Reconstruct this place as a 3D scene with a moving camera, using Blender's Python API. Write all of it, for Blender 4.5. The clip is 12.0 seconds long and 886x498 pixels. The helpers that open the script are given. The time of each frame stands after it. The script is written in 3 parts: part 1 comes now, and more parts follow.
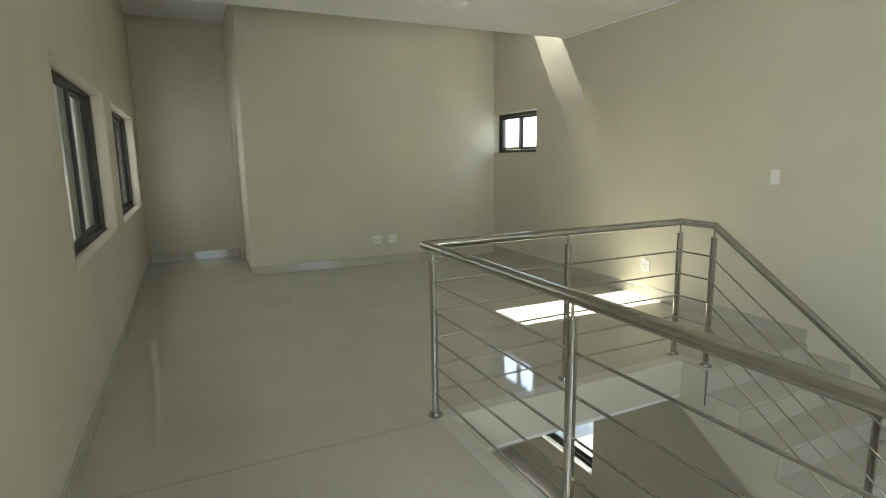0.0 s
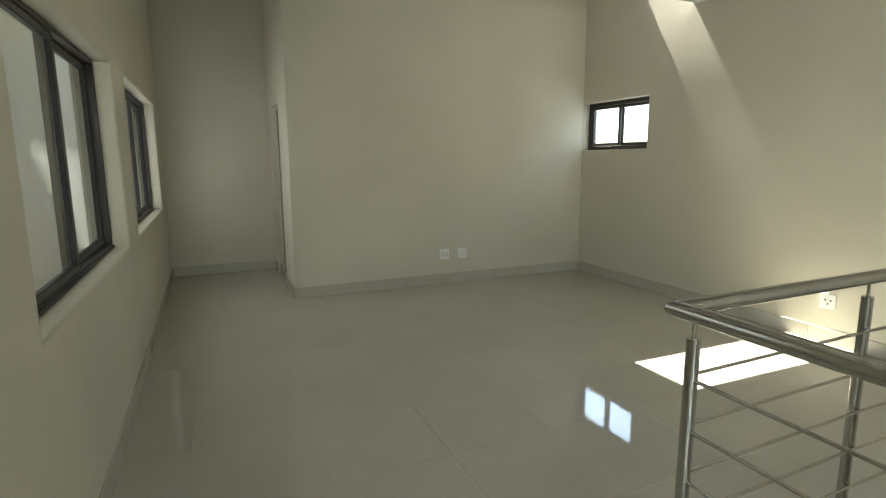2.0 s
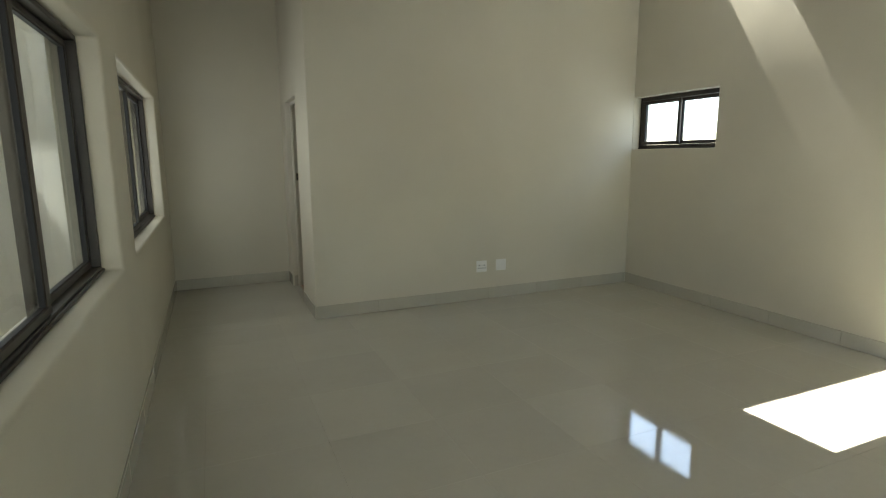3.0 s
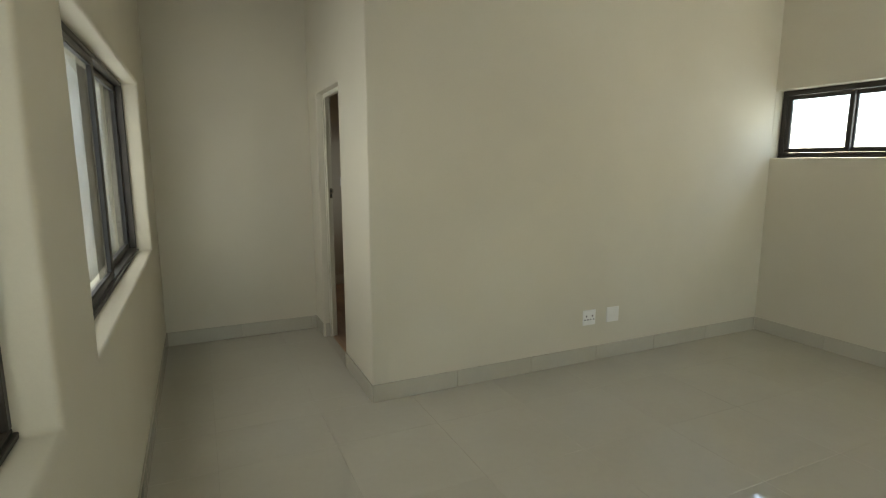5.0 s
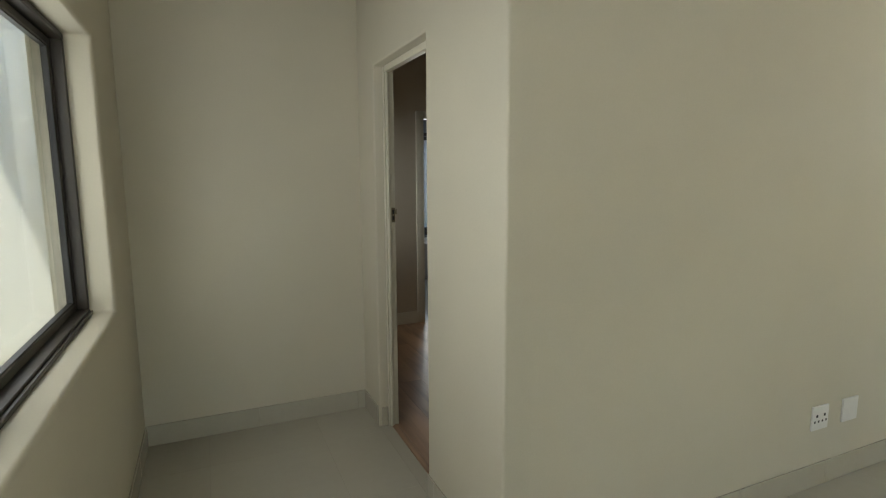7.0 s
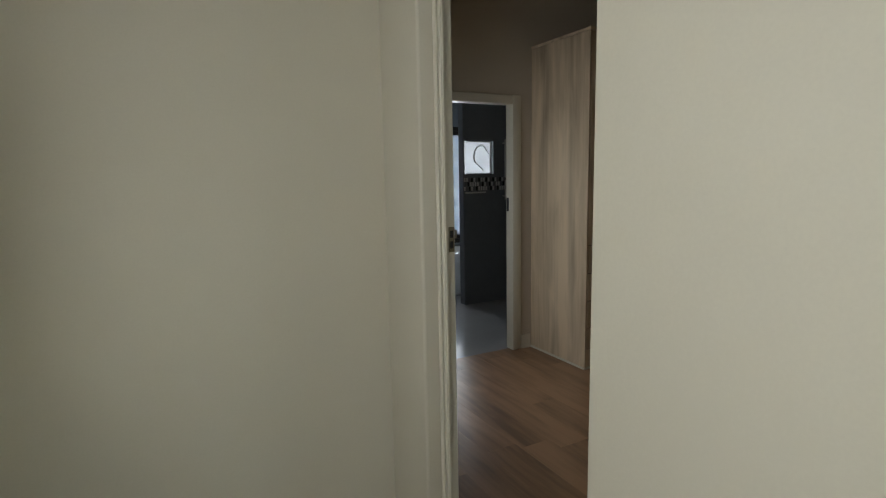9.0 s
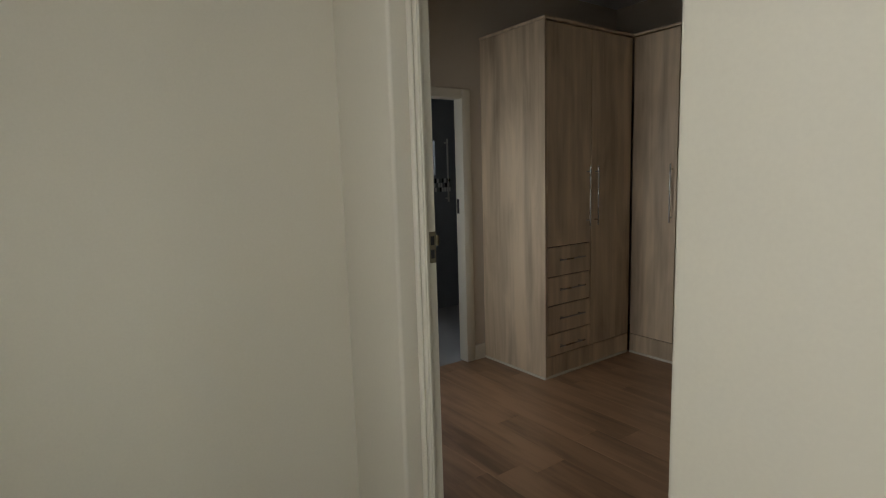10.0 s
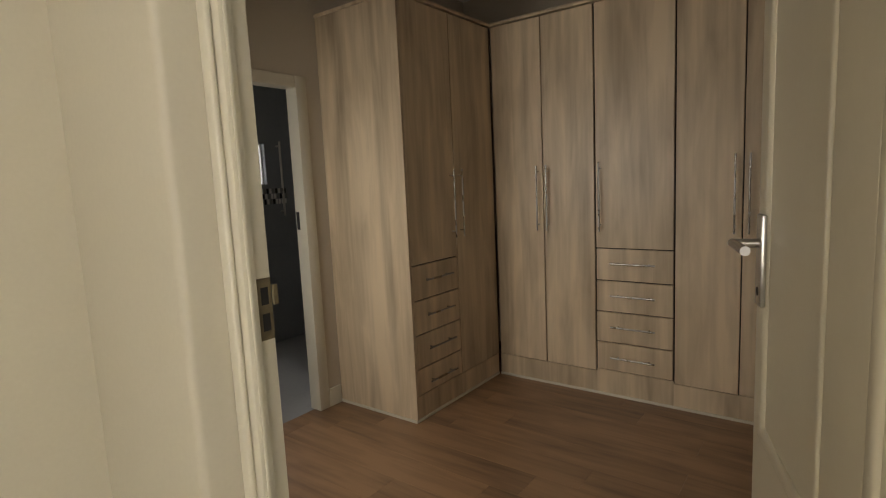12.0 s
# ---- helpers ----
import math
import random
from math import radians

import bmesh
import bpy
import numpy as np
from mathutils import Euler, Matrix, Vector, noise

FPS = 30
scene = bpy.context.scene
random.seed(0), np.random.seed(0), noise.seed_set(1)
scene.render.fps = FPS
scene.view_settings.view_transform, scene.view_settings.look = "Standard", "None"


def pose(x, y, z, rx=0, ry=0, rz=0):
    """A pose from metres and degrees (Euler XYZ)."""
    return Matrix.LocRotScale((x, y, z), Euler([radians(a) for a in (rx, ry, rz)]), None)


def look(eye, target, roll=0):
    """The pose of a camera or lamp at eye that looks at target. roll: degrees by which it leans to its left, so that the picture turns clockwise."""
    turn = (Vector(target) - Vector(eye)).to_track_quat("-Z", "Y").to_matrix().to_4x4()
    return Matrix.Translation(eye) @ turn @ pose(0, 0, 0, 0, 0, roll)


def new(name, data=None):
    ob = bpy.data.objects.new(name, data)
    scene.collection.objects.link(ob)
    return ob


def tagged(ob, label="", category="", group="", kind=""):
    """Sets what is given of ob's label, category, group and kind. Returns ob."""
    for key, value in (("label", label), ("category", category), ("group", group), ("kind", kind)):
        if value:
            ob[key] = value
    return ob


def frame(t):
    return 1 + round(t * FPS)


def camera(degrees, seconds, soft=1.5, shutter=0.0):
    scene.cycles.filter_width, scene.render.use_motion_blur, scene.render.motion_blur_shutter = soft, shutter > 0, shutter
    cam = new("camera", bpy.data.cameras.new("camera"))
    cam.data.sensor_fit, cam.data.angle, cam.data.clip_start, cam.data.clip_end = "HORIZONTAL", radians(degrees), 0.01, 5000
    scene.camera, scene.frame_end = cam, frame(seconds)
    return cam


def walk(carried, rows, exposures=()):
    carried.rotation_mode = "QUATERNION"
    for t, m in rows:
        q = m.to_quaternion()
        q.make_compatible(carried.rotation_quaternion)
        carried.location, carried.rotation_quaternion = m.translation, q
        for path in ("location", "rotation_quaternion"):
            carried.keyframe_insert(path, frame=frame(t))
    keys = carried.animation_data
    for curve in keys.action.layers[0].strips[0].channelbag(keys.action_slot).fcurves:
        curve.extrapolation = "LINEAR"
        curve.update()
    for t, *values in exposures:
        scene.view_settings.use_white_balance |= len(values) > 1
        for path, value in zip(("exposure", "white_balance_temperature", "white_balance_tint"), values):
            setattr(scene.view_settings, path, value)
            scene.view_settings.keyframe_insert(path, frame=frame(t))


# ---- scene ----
cam = camera(79.4, 12.0, soft=1.1)
PATH = [
    (0, (0.59, 0.192, 1.49), (1.434, 1.974, 1.154), -0.8),
    (0.5, (0.544, 0.563, 1.49), (1.375, 2.35, 1.149), -0.6),
    (1, (0.534, 0.968, 1.488), (1.35, 2.762, 1.148), -0.5),
    (1.5, (0.526, 1.387, 1.466), (1.318, 3.193, 1.13), -0.4),
    (2, (0.5, 1.761, 1.461), (1.286, 3.569, 1.126), -0.3),
    (2.5, (0.472, 2.169, 1.475), (1.255, 3.978, 1.134), -0.3),
    (3, (0.445, 2.567, 1.476), (1.226, 4.376, 1.137), -0.3),
    (5, (0.322, 4.296, 1.529), (1.143, 6.091, 1.206), -0.1),
    (5.5, (0.306, 4.74, 1.537), (1.134, 6.534, 1.23), -0.0),
    (6, (0.35, 5.176, 1.543), (1.166, 6.977, 1.248), -0.1),
    (6.5, (0.376, 5.569, 1.522), (1.181, 7.377, 1.236), -0.3),
    (7, (0.388, 5.952, 1.502), (1.187, 7.764, 1.219), -0.2),
    (7.2, (0.393, 6.111, 1.492), (1.19, 7.925, 1.219), -0.4),
    (9, (0.499, 7.302, 1.48), (1.432, 9.049, 1.203), -1.1),
    (9.5, (0.515, 7.503, 1.47), (1.543, 9.197, 1.199), -1.4),
    (10, (0.547, 7.674, 1.451), (1.706, 9.282, 1.184), -1.7),
    (10.5, (0.629, 7.828, 1.446), (1.903, 9.348, 1.186), -1.9),
    (11, (0.728, 7.959, 1.443), (2.115, 9.377, 1.187), -2.2),
    (11.5, (0.841, 8.107, 1.425), (2.336, 9.411, 1.173), -2.5),
    (12, (0.938, 8.224, 1.424), (2.522, 9.419, 1.174), -2.7),
]
EXPOSURES = [(0, 4.42, 6450, 3), (2.0, 4.42, 6450, 4), (3.0, 4.3, 6450, 4), (5.2, 4.66, 6700, 5), (6.0, 4.66, 6700, 5), (9.2, 4.8, 6350, 9), (10.0, 4.85, 6450, 11), (11.0, 5.05, 6800, 12), (12.0, 5.4, 7700, 13)]
walk(cam, [(t, look(eye, target, roll)) for t, eye, target, roll in PATH], exposures=EXPOSURES)

# ---- light: a clear sky, a high sun in the north (+y), window light ----
SLANT = Vector((0.006, -0.595, -1.0))
SUN = SLANT.normalized()
world = bpy.data.worlds.new("sky")
scene.world = world
world.use_nodes = True
wn = world.node_tree
sky = wn.nodes.new("ShaderNodeTexSky")
sky.sky_type, sky.sun_disc = "NISHITA", False
sky.sun_elevation, sky.sun_rotation = math.asin(-SUN.z), math.atan2(-SUN.x, -SUN.y)
wn.nodes["Background"].inputs["Strength"].default_value = 0.05
wn.links.new(sky.outputs["Color"], wn.nodes["Background"].inputs["Color"])

sun = bpy.data.lights.new("sun", "SUN")
sun.energy, sun.angle, sun.color = 2.0, radians(0.25), (1.0, 0.96, 0.88)
new("sun", sun).matrix_world = look((0, 0, 30), tuple(Vector((0, 0, 30)) + SUN))


def window_light(name, eye, target, wide, high, watts, colour=(0.93, 0.96, 1.0), spread=180):
    lamp = bpy.data.lights.new(name, "AREA")
    lamp.shape, lamp.size, lamp.size_y, lamp.energy, lamp.color = "RECTANGLE", wide, high, watts, colour
    lamp.spread = radians(spread)
    new(name, lamp).matrix_world = look(eye, target)


window_light("daylight_side_window", (5.10, 6.87, 1.85), (0, 6.87, 1.55), 1.0, 0.5, 0.20, (0.90, 0.93, 1.0))
# lamp in W0, an unseen window added to light the stair wall
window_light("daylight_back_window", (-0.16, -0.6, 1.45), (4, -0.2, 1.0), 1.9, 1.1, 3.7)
window_light("daylight_south_window", (1.20, -2.75, 1.48), (1.20, 4, 1.0), 1.1, 1.1, 1.1)
window_light("daylight_stair_window", (4.05, -2.75, 1.48), (3.6, 4, 1.0), 1.4, 1.1, 1.25)
window_light("daylight_lower_window", (5.10, 5.63, -1.7), (0, 5.4, -1.9), 1.2, 1.4, 2.0)
# lamp in an unseen, assumed bedroom window, added to light the wardrobes
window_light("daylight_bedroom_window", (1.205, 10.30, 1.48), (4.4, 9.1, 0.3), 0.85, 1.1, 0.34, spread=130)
window_light("daylight_bathroom_window", (3.7, 13.40, 1.4), (3.4, 11, 1.2), 0.8, 1.1, 0.40)
window_light("daylight_west_window", (-0.24, 4.72, 1.45), (1.0, 4.72, 1.38), 1.9, 1.1, 0.25, (0.96, 0.97, 1.0))
window_light("daylight_passage_window", (-0.24, 7.42, 1.45), (1.0, 7.42, 1.38), 2.2, 1.1, 0.74, (0.96, 0.96, 1.0))


# ---- materials ----
def material(name, base, rough=0.5, metal=0.0, second=None, scale=3.0, grain=60.0, bump=0.15, dist=0.002, stretch=(1, 1, 1),
             mix=0.5, spec=0.5, rand=0.0, coat=0.0, rough_var=0.08):
    """A principled surface: two noises (broad and fine) blend two colours, vary the gloss and give relief."""
    m = bpy.data.materials.new(name)
    m.use_nodes = True
    n, l = m.node_tree.nodes, m.node_tree.links
    b = n["Principled BSDF"]
    b.inputs["Metallic"].default_value = metal
    b.inputs["Specular IOR Level"].default_value = spec
    b.inputs["Coat Weight"].default_value = coat
    tc, mp = n.new("ShaderNodeTexCoord"), n.new("ShaderNodeMapping")
    geo = n.new("ShaderNodeNewGeometry")
    mp.inputs["Scale"].default_value = stretch
    l.new(geo.outputs["Position"], mp.inputs["Vector"])
    broad, fine = n.new("ShaderNodeTexNoise"), n.new("ShaderNodeTexNoise")
    for node, s, d in ((broad, scale, 3.0), (fine, grain, 4.0)):
        node.inputs["Scale"].default_value, node.inputs["Detail"].default_value = s, d
        l.new(mp.outputs["Vector"], node.inputs["Vector"])
    add = n.new("ShaderNodeMath")
    add.operation = "MULTIPLY_ADD"
    l.new(fine.outputs["Fac"], add.inputs[0])
    add.inputs[1].default_value = 0.35
    l.new(broad.outputs["Fac"], add.inputs[2])
    ramp = n.new("ShaderNodeMapRange")
    ramp.inputs["From Min"].default_value, ramp.inputs["From Max"].default_value = 0.45, 0.9
    l.new(add.outputs[0], ramp.inputs["Value"])
    blend = n.new("ShaderNodeMix")
    blend.data_type = "RGBA"
    blend.inputs[6].default_value = (*base, 1)
    blend.inputs[7].default_value = (*(second or [c * 0.88 for c in base]), 1)
    scaled = n.new("ShaderNodeMath")
    scaled.operation = "MULTIPLY"
    scaled.inputs[1].default_value = mix * 2
    scaled.use_clamp = True
    l.new(ramp.outputs["Result"], scaled.inputs[0])
    l.new(scaled.outputs[0], blend.inputs[0])
    colour = blend.outputs[2]
    if rand:
        info, hsv, rng = n.new("ShaderNodeObjectInfo"), n.new("ShaderNodeHueSaturation"), n.new("ShaderNodeMapRange")
        rng.inputs["To Min"].default_value, rng.inputs["To Max"].default_value = 1 - rand, 1 + rand
        l.new(info.outputs["Random"], rng.inputs["Value"])
        l.new(rng.outputs["Result"], hsv.inputs["Value"])
        l.new(colour, hsv.inputs["Color"])
        colour = hsv.outputs["Color"]
    l.new(colour, b.inputs["Base Color"])
    rr = n.new("ShaderNodeMapRange")
    rr.inputs["To Min"].default_value, rr.inputs["To Max"].default_value = max(0.0, rough - rough_var), min(1.0, rough + rough_var)
    l.new(broad.outputs["Fac"], rr.inputs["Value"])
    l.new(rr.outputs["Result"], b.inputs["Roughness"])
    if bump:
        bp = n.new("ShaderNodeBump")
        bp.inputs["Strength"].default_value, bp.inputs["Distance"].default_value = bump, dist
        l.new(add.outputs[0], bp.inputs["Height"])
        l.new(bp.outputs["Normal"], b.inputs["Normal"])
    return m


def wood(name, light, dark, along, tight=9.0, rough=0.45, rand=0.0, knots=0.5, bump=0.12, span=(0.17, 0.28)):
    """Long grain along one axis: streaks broad and fine, with a few dark smudges; pieces differ by their own random number."""
    m = bpy.data.materials.new(name)
    m.use_nodes = True
    n, l = m.node_tree.nodes, m.node_tree.links
    b = n["Principled BSDF"]
    geo, info, off = n.new("ShaderNodeNewGeometry"), n.new("ShaderNodeObjectInfo"), n.new("ShaderNodeVectorMath")
    off.operation = "MULTIPLY_ADD"
    off.inputs[1].default_value = (1, 1, 1)
    comb, mul = n.new("ShaderNodeCombineXYZ"), n.new("ShaderNodeMath")
    mul.operation = "MULTIPLY"
    mul.inputs[1].default_value = 37.0
    l.new(info.outputs["Random"], mul.inputs[0])
    for k in "XYZ":
        l.new(mul.outputs[0], comb.inputs[k])
    l.new(geo.outputs["Position"], off.inputs[0])
    l.new(comb.outputs[0], off.inputs[2])
    outs = []
    for s, d, squeeze in ((tight, 3.0, 0.10), (tight * 5, 4.0, 0.05), (tight * 1.6, 3.0, 0.22)):
        mp, nz = n.new("ShaderNodeMapping"), n.new("ShaderNodeTexNoise")
        sc = [1.0, 1.0, 1.0]
        sc["xyz".index(along)] = squeeze
        mp.inputs["Scale"].default_value = sc
        nz.inputs["Scale"].default_value, nz.inputs["Detail"].default_value = s, d
        nz.inputs["Distortion"].default_value = 0.6
        l.new(off.outputs[0], mp.inputs["Vector"])
        l.new(mp.outputs["Vector"], nz.inputs["Vector"])
        outs.append(nz.outputs["Fac"])
    a1, a2 = n.new("ShaderNodeMath"), n.new("ShaderNodeMath")
    a1.operation = a2.operation = "MULTIPLY_ADD"
    a1.inputs[1].default_value, a2.inputs[1].default_value = 0.45, knots
    l.new(outs[1], a1.inputs[0])
    l.new(outs[0], a1.inputs[2])
    l.new(outs[2], a2.inputs[0])
    l.new(a1.outputs[0], a2.inputs[2])
    rg = n.new("ShaderNodeMapRange")
    mid = 0.5 * (1.45 + knots)
    rg.inputs["From Min"].default_value, rg.inputs["From Max"].default_value = mid - span[0], mid + span[1]
    l.new(a2.outputs[0], rg.inputs["Value"])
    blend, hsv, rv = n.new("ShaderNodeMix"), n.new("ShaderNodeHueSaturation"), n.new("ShaderNodeMapRange")
    blend.data_type = "RGBA"
    blend.inputs[6].default_value, blend.inputs[7].default_value = (*light, 1), (*dark, 1)
    l.new(rg.outputs["Result"], blend.inputs[0])
    rv.inputs["To Min"].default_value, rv.inputs["To Max"].default_value = 1 - rand, 1 + rand
    l.new(info.outputs["Random"], rv.inputs["Value"])
    l.new(rv.outputs["Result"], hsv.inputs["Value"])
    l.new(blend.outputs[2], hsv.inputs["Color"])
    l.new(hsv.outputs["Color"], b.inputs["Base Color"])
    b.inputs["Roughness"].default_value = rough
    bp = n.new("ShaderNodeBump")
    bp.inputs["Strength"].default_value, bp.inputs["Distance"].default_value = bump, 0.001
    l.new(a2.outputs[0], bp.inputs["Height"])
    l.new(bp.outputs["Normal"], b.inputs["Normal"])
    return m


def glass_pane(name, tint=(1, 1, 1), frosted=0.0):
    """Thin glazing: clear through, mirror by Fresnel; frosted: a share that scatters."""
    m = bpy.data.materials.new(name)
    m.use_nodes = True
    n, l = m.node_tree.nodes, m.node_tree.links
    n.remove(n["Principled BSDF"])
    out = n["Material Output"]
    clear, gloss, fres, mix = (n.new("ShaderNodeBsdfTransparent"), n.new("ShaderNodeBsdfGlossy"), n.new("ShaderNodeLayerWeight"), n.new("ShaderNodeMixShader"))
    clear.inputs["Color"].default_value = (*tint, 1)
    gloss.inputs["Roughness"].default_value = 0.01
    fres.inputs["Blend"].default_value = 0.5
    power, lift = n.new("ShaderNodeMath"), n.new("ShaderNodeMath")
    power.operation, lift.operation = "POWER", "MULTIPLY_ADD"
    power.inputs[1].default_value, lift.inputs[1].default_value, lift.inputs[2].default_value = 5.0, 0.9, 0.03
    l.new(fres.outputs["Facing"], power.inputs[0])
    l.new(power.outputs[0], lift.inputs[0])
    l.new(lift.outputs[0], mix.inputs[0])
    last = clear.outputs[0]
    if frosted:
        milk, m2 = n.new("ShaderNodeBsdfTranslucent"), n.new("ShaderNodeMixShader")
        m2.inputs[0].default_value = frosted
        l.new(last, m2.inputs[1])
        l.new(milk.outputs[0], m2.inputs[2])
        last = m2.outputs[0]
    l.new(last, mix.inputs[1])
    l.new(gloss.outputs[0], mix.inputs[2])
    l.new(mix.outputs[0], out.inputs["Surface"])
    return m


WALL = material("beige wall paint", (0.60, 0.56, 0.45), 0.62, second=(0.55, 0.512, 0.41), scale=1.1, grain=140, bump=0.25, dist=0.0015)
WALL_BED = material("beige bedroom paint", (0.56, 0.50, 0.40), 0.65, second=(0.51, 0.455, 0.36), scale=1.1, grain=140, bump=0.25, dist=0.0015)
CEILING = material("white ceiling paint", (0.80, 0.79, 0.76), 0.7, scale=0.9, grain=90, bump=0.12)
TILE = material("polished porcelain tile", (0.475, 0.45, 0.38), 0.05, second=(0.445, 0.42, 0.35), scale=1.7, grain=25, bump=0.015, dist=0.001, spec=0.85, rand=0.02, rough_var=0.03)
NOSING = material("pale porcelain nosing", (0.54, 0.52, 0.46), 0.12, second=(0.51, 0.49, 0.43), scale=1.7, grain=25, bump=0.015, dist=0.001, rough_var=0.03)
GROUT = material("grey grout", (0.31, 0.30, 0.26), 0.85, scale=8, grain=200)
SKIRT = material("grey tile skirting", (0.48, 0.45, 0.372), 0.07, second=(0.445, 0.417, 0.34), scale=2.0, grain=40, bump=0.01, rand=0.03, rough_var=0.03)
STEEL = material("brushed stainless steel", (0.50, 0.485, 0.445), 0.20, metal=1.0, second=(0.42, 0.41, 0.375), scale=6, grain=260, bump=0.03, dist=0.0004)
CHROME = material("satin chrome", (0.62, 0.61, 0.59), 0.3, metal=1.0, scale=8, grain=200, bump=0.0)
HANDLE = material("brushed nickel handle", (0.36, 0.345, 0.32), 0.28, metal=1.0, second=(0.30, 0.29, 0.27), scale=9, grain=260, bump=0.02, dist=0.0004)
BRONZE = material("dark bronze anodised aluminium", (0.030, 0.024, 0.018), 0.42, second=(0.042, 0.034, 0.026), metal=0.1, scale=5, grain=180, bump=0.04)
RUBBER = material("black glazing gasket", (0.012, 0.012, 0.012), 0.6, scale=9, grain=150)
PLASTIC = material("white switch plastic", (0.80, 0.79, 0.76), 0.32, scale=6, grain=120, bump=0.03)
# near-black: the shade inside holes as colour, and the bathroom strike's own tone
DARK = material("dark socket hole", (0.02, 0.02, 0.02), 0.7, scale=9, grain=90)
GLOSSPAINT = material("cream enamel paint", (0.68, 0.645, 0.53), 0.33, second=(0.63, 0.595, 0.485), scale=2.0, grain=80, bump=0.1, dist=0.001)
DOORPAINT = material("cream door paint", (0.62, 0.56, 0.42), 0.34, second=(0.58, 0.52, 0.385), scale=2.2, grain=90, bump=0.12, dist=0.001)
BRASS = material("tarnished brass strike", (0.26, 0.225, 0.15), 0.45, metal=0.7, second=(0.19, 0.16, 0.105), scale=20, grain=160)
STUCCO = material("white exterior render", (0.76, 0.76, 0.72), 0.85, second=(0.70, 0.705, 0.665), scale=1.3, grain=45, bump=0.6, dist=0.006)
# dark so that the unseen roof throws little light into the high window
ROOFING = material("weathered grey roof sheet", (0.14, 0.14, 0.135), 0.8, scale=1.2, grain=50, bump=0.3)
COURT = material("exterior paving", (0.36, 0.35, 0.32), 0.85, scale=1.5, grain=60, bump=0.3)
OAK = wood("washed oak melamine", (0.70, 0.56, 0.385), (0.34, 0.262, 0.175), "z", tight=4.6, rough=0.42, rand=0.03, knots=0.7, span=(0.20, 0.32))
LAMINATE = wood("brown oak laminate", (0.37, 0.22, 0.122), (0.16, 0.092, 0.052), "y", tight=6.0, rough=0.30, rand=0.045, knots=0.7)
# shade between fronts and planks is put into this near-black colour
GAP = material("dark cabinet gap", (0.02, 0.016, 0.013), 0.9, scale=9, grain=90)
BATHTILE = material("blue-grey bathroom tile", (0.27, 0.295, 0.32), 0.12, second=(0.235, 0.258, 0.282), scale=1.5, grain=30, bump=0.02, rand=0.03, rough_var=0.04)
BATHFLOOR = material("pale bathroom floor tile", (0.45, 0.46, 0.47), 0.16, scale=1.5, grain=30, bump=0.02)
CERAMIC = material("white glazed ceramic", (0.82, 0.82, 0.81), 0.1, scale=5, grain=60, bump=0.0)
MOSAIC = [material("mosaic silver", (0.78, 0.78, 0.78), 0.14, metal=0.0, bump=0.0), material("mosaic black", (0.02, 0.02, 0.022), 0.15, bump=0.0),
          material("mosaic grey", (0.22, 0.22, 0.23), 0.2, bump=0.0)]
GLASS = glass_pane("clear window glass", (0.97, 0.985, 0.975))
FROST = glass_pane("frosted bathroom glass", (0.9, 0.95, 1.0), frosted=0.55)


# ---- mesh helpers ----
def box(bm, x0, x1, y0, y1, z0, z1, bevel=0.0, seg=2):
    """Adds a box, with bevelled edges if asked, to a bmesh."""
    vs = [bm.verts.new(p) for p in ((x0, y0, z0), (x1, y0, z0), (x1, y1, z0), (x0, y1, z0), (x0, y0, z1), (x1, y0, z1), (x1, y1, z1), (x0, y1, z1))]
    fs = [bm.faces.new([vs[i] for i in f]) for f in ((3, 2, 1, 0), (4, 5, 6, 7), (0, 1, 5, 4), (1, 2, 6, 5), (2, 3, 7, 6), (3, 0, 4, 7))]
    if bevel:
        bmesh.ops.bevel(bm, geom=list({e for f in fs for e in f.edges}), offset=bevel, segments=seg, affect="EDGES", profile=0.5)
    return bm


def rod(bm, a, b, r, sides=16, cap=True):
    """Adds a round bar from a to b."""
    a, b = Vector(a), Vector(b)
    turn = (b - a).to_track_quat("Z", "Y").to_matrix().to_4x4()
    bmesh.ops.create_cone(bm, cap_ends=cap, segments=sides, radius1=r, radius2=r, depth=(b - a).length, matrix=Matrix.Translation((a + b) / 2) @ turn)
    return bm


def mesh_of(name, bm, mat, smooth=False):
    me = bpy.data.meshes.new(name)
    bmesh.ops.recalc_face_normals(bm, faces=bm.faces)
    bm.to_mesh(me)
    bm.free()
    me.materials.append(mat)
    if smooth:
        me.shade_smooth()
        me.set_sharp_from_angle(angle=radians(38))
    return me


def part(name, bm, mat, parent=None, label="", smooth=False):
    """Links a bmesh as one mesh object, under a thing or a part."""
    ob = new(name, mesh_of(name, bm, mat, smooth))
    if parent:
        ob.parent = parent
    return tagged(ob, label=label) if label else ob


def B(*args, **kw):
    return box(bmesh.new(), *args, **kw)


def thing(name, label, category, group="", at=(0, 0, 0)):
    ob = new(name)
    ob.empty_display_size = 0.1
    ob.location = at
    return tagged(ob, label, category, group)


def setting(name, bm, mat, label, category, smooth=False):
    return tagged(new(name, mesh_of(name, bm, mat, smooth)), label, category, kind="structure")


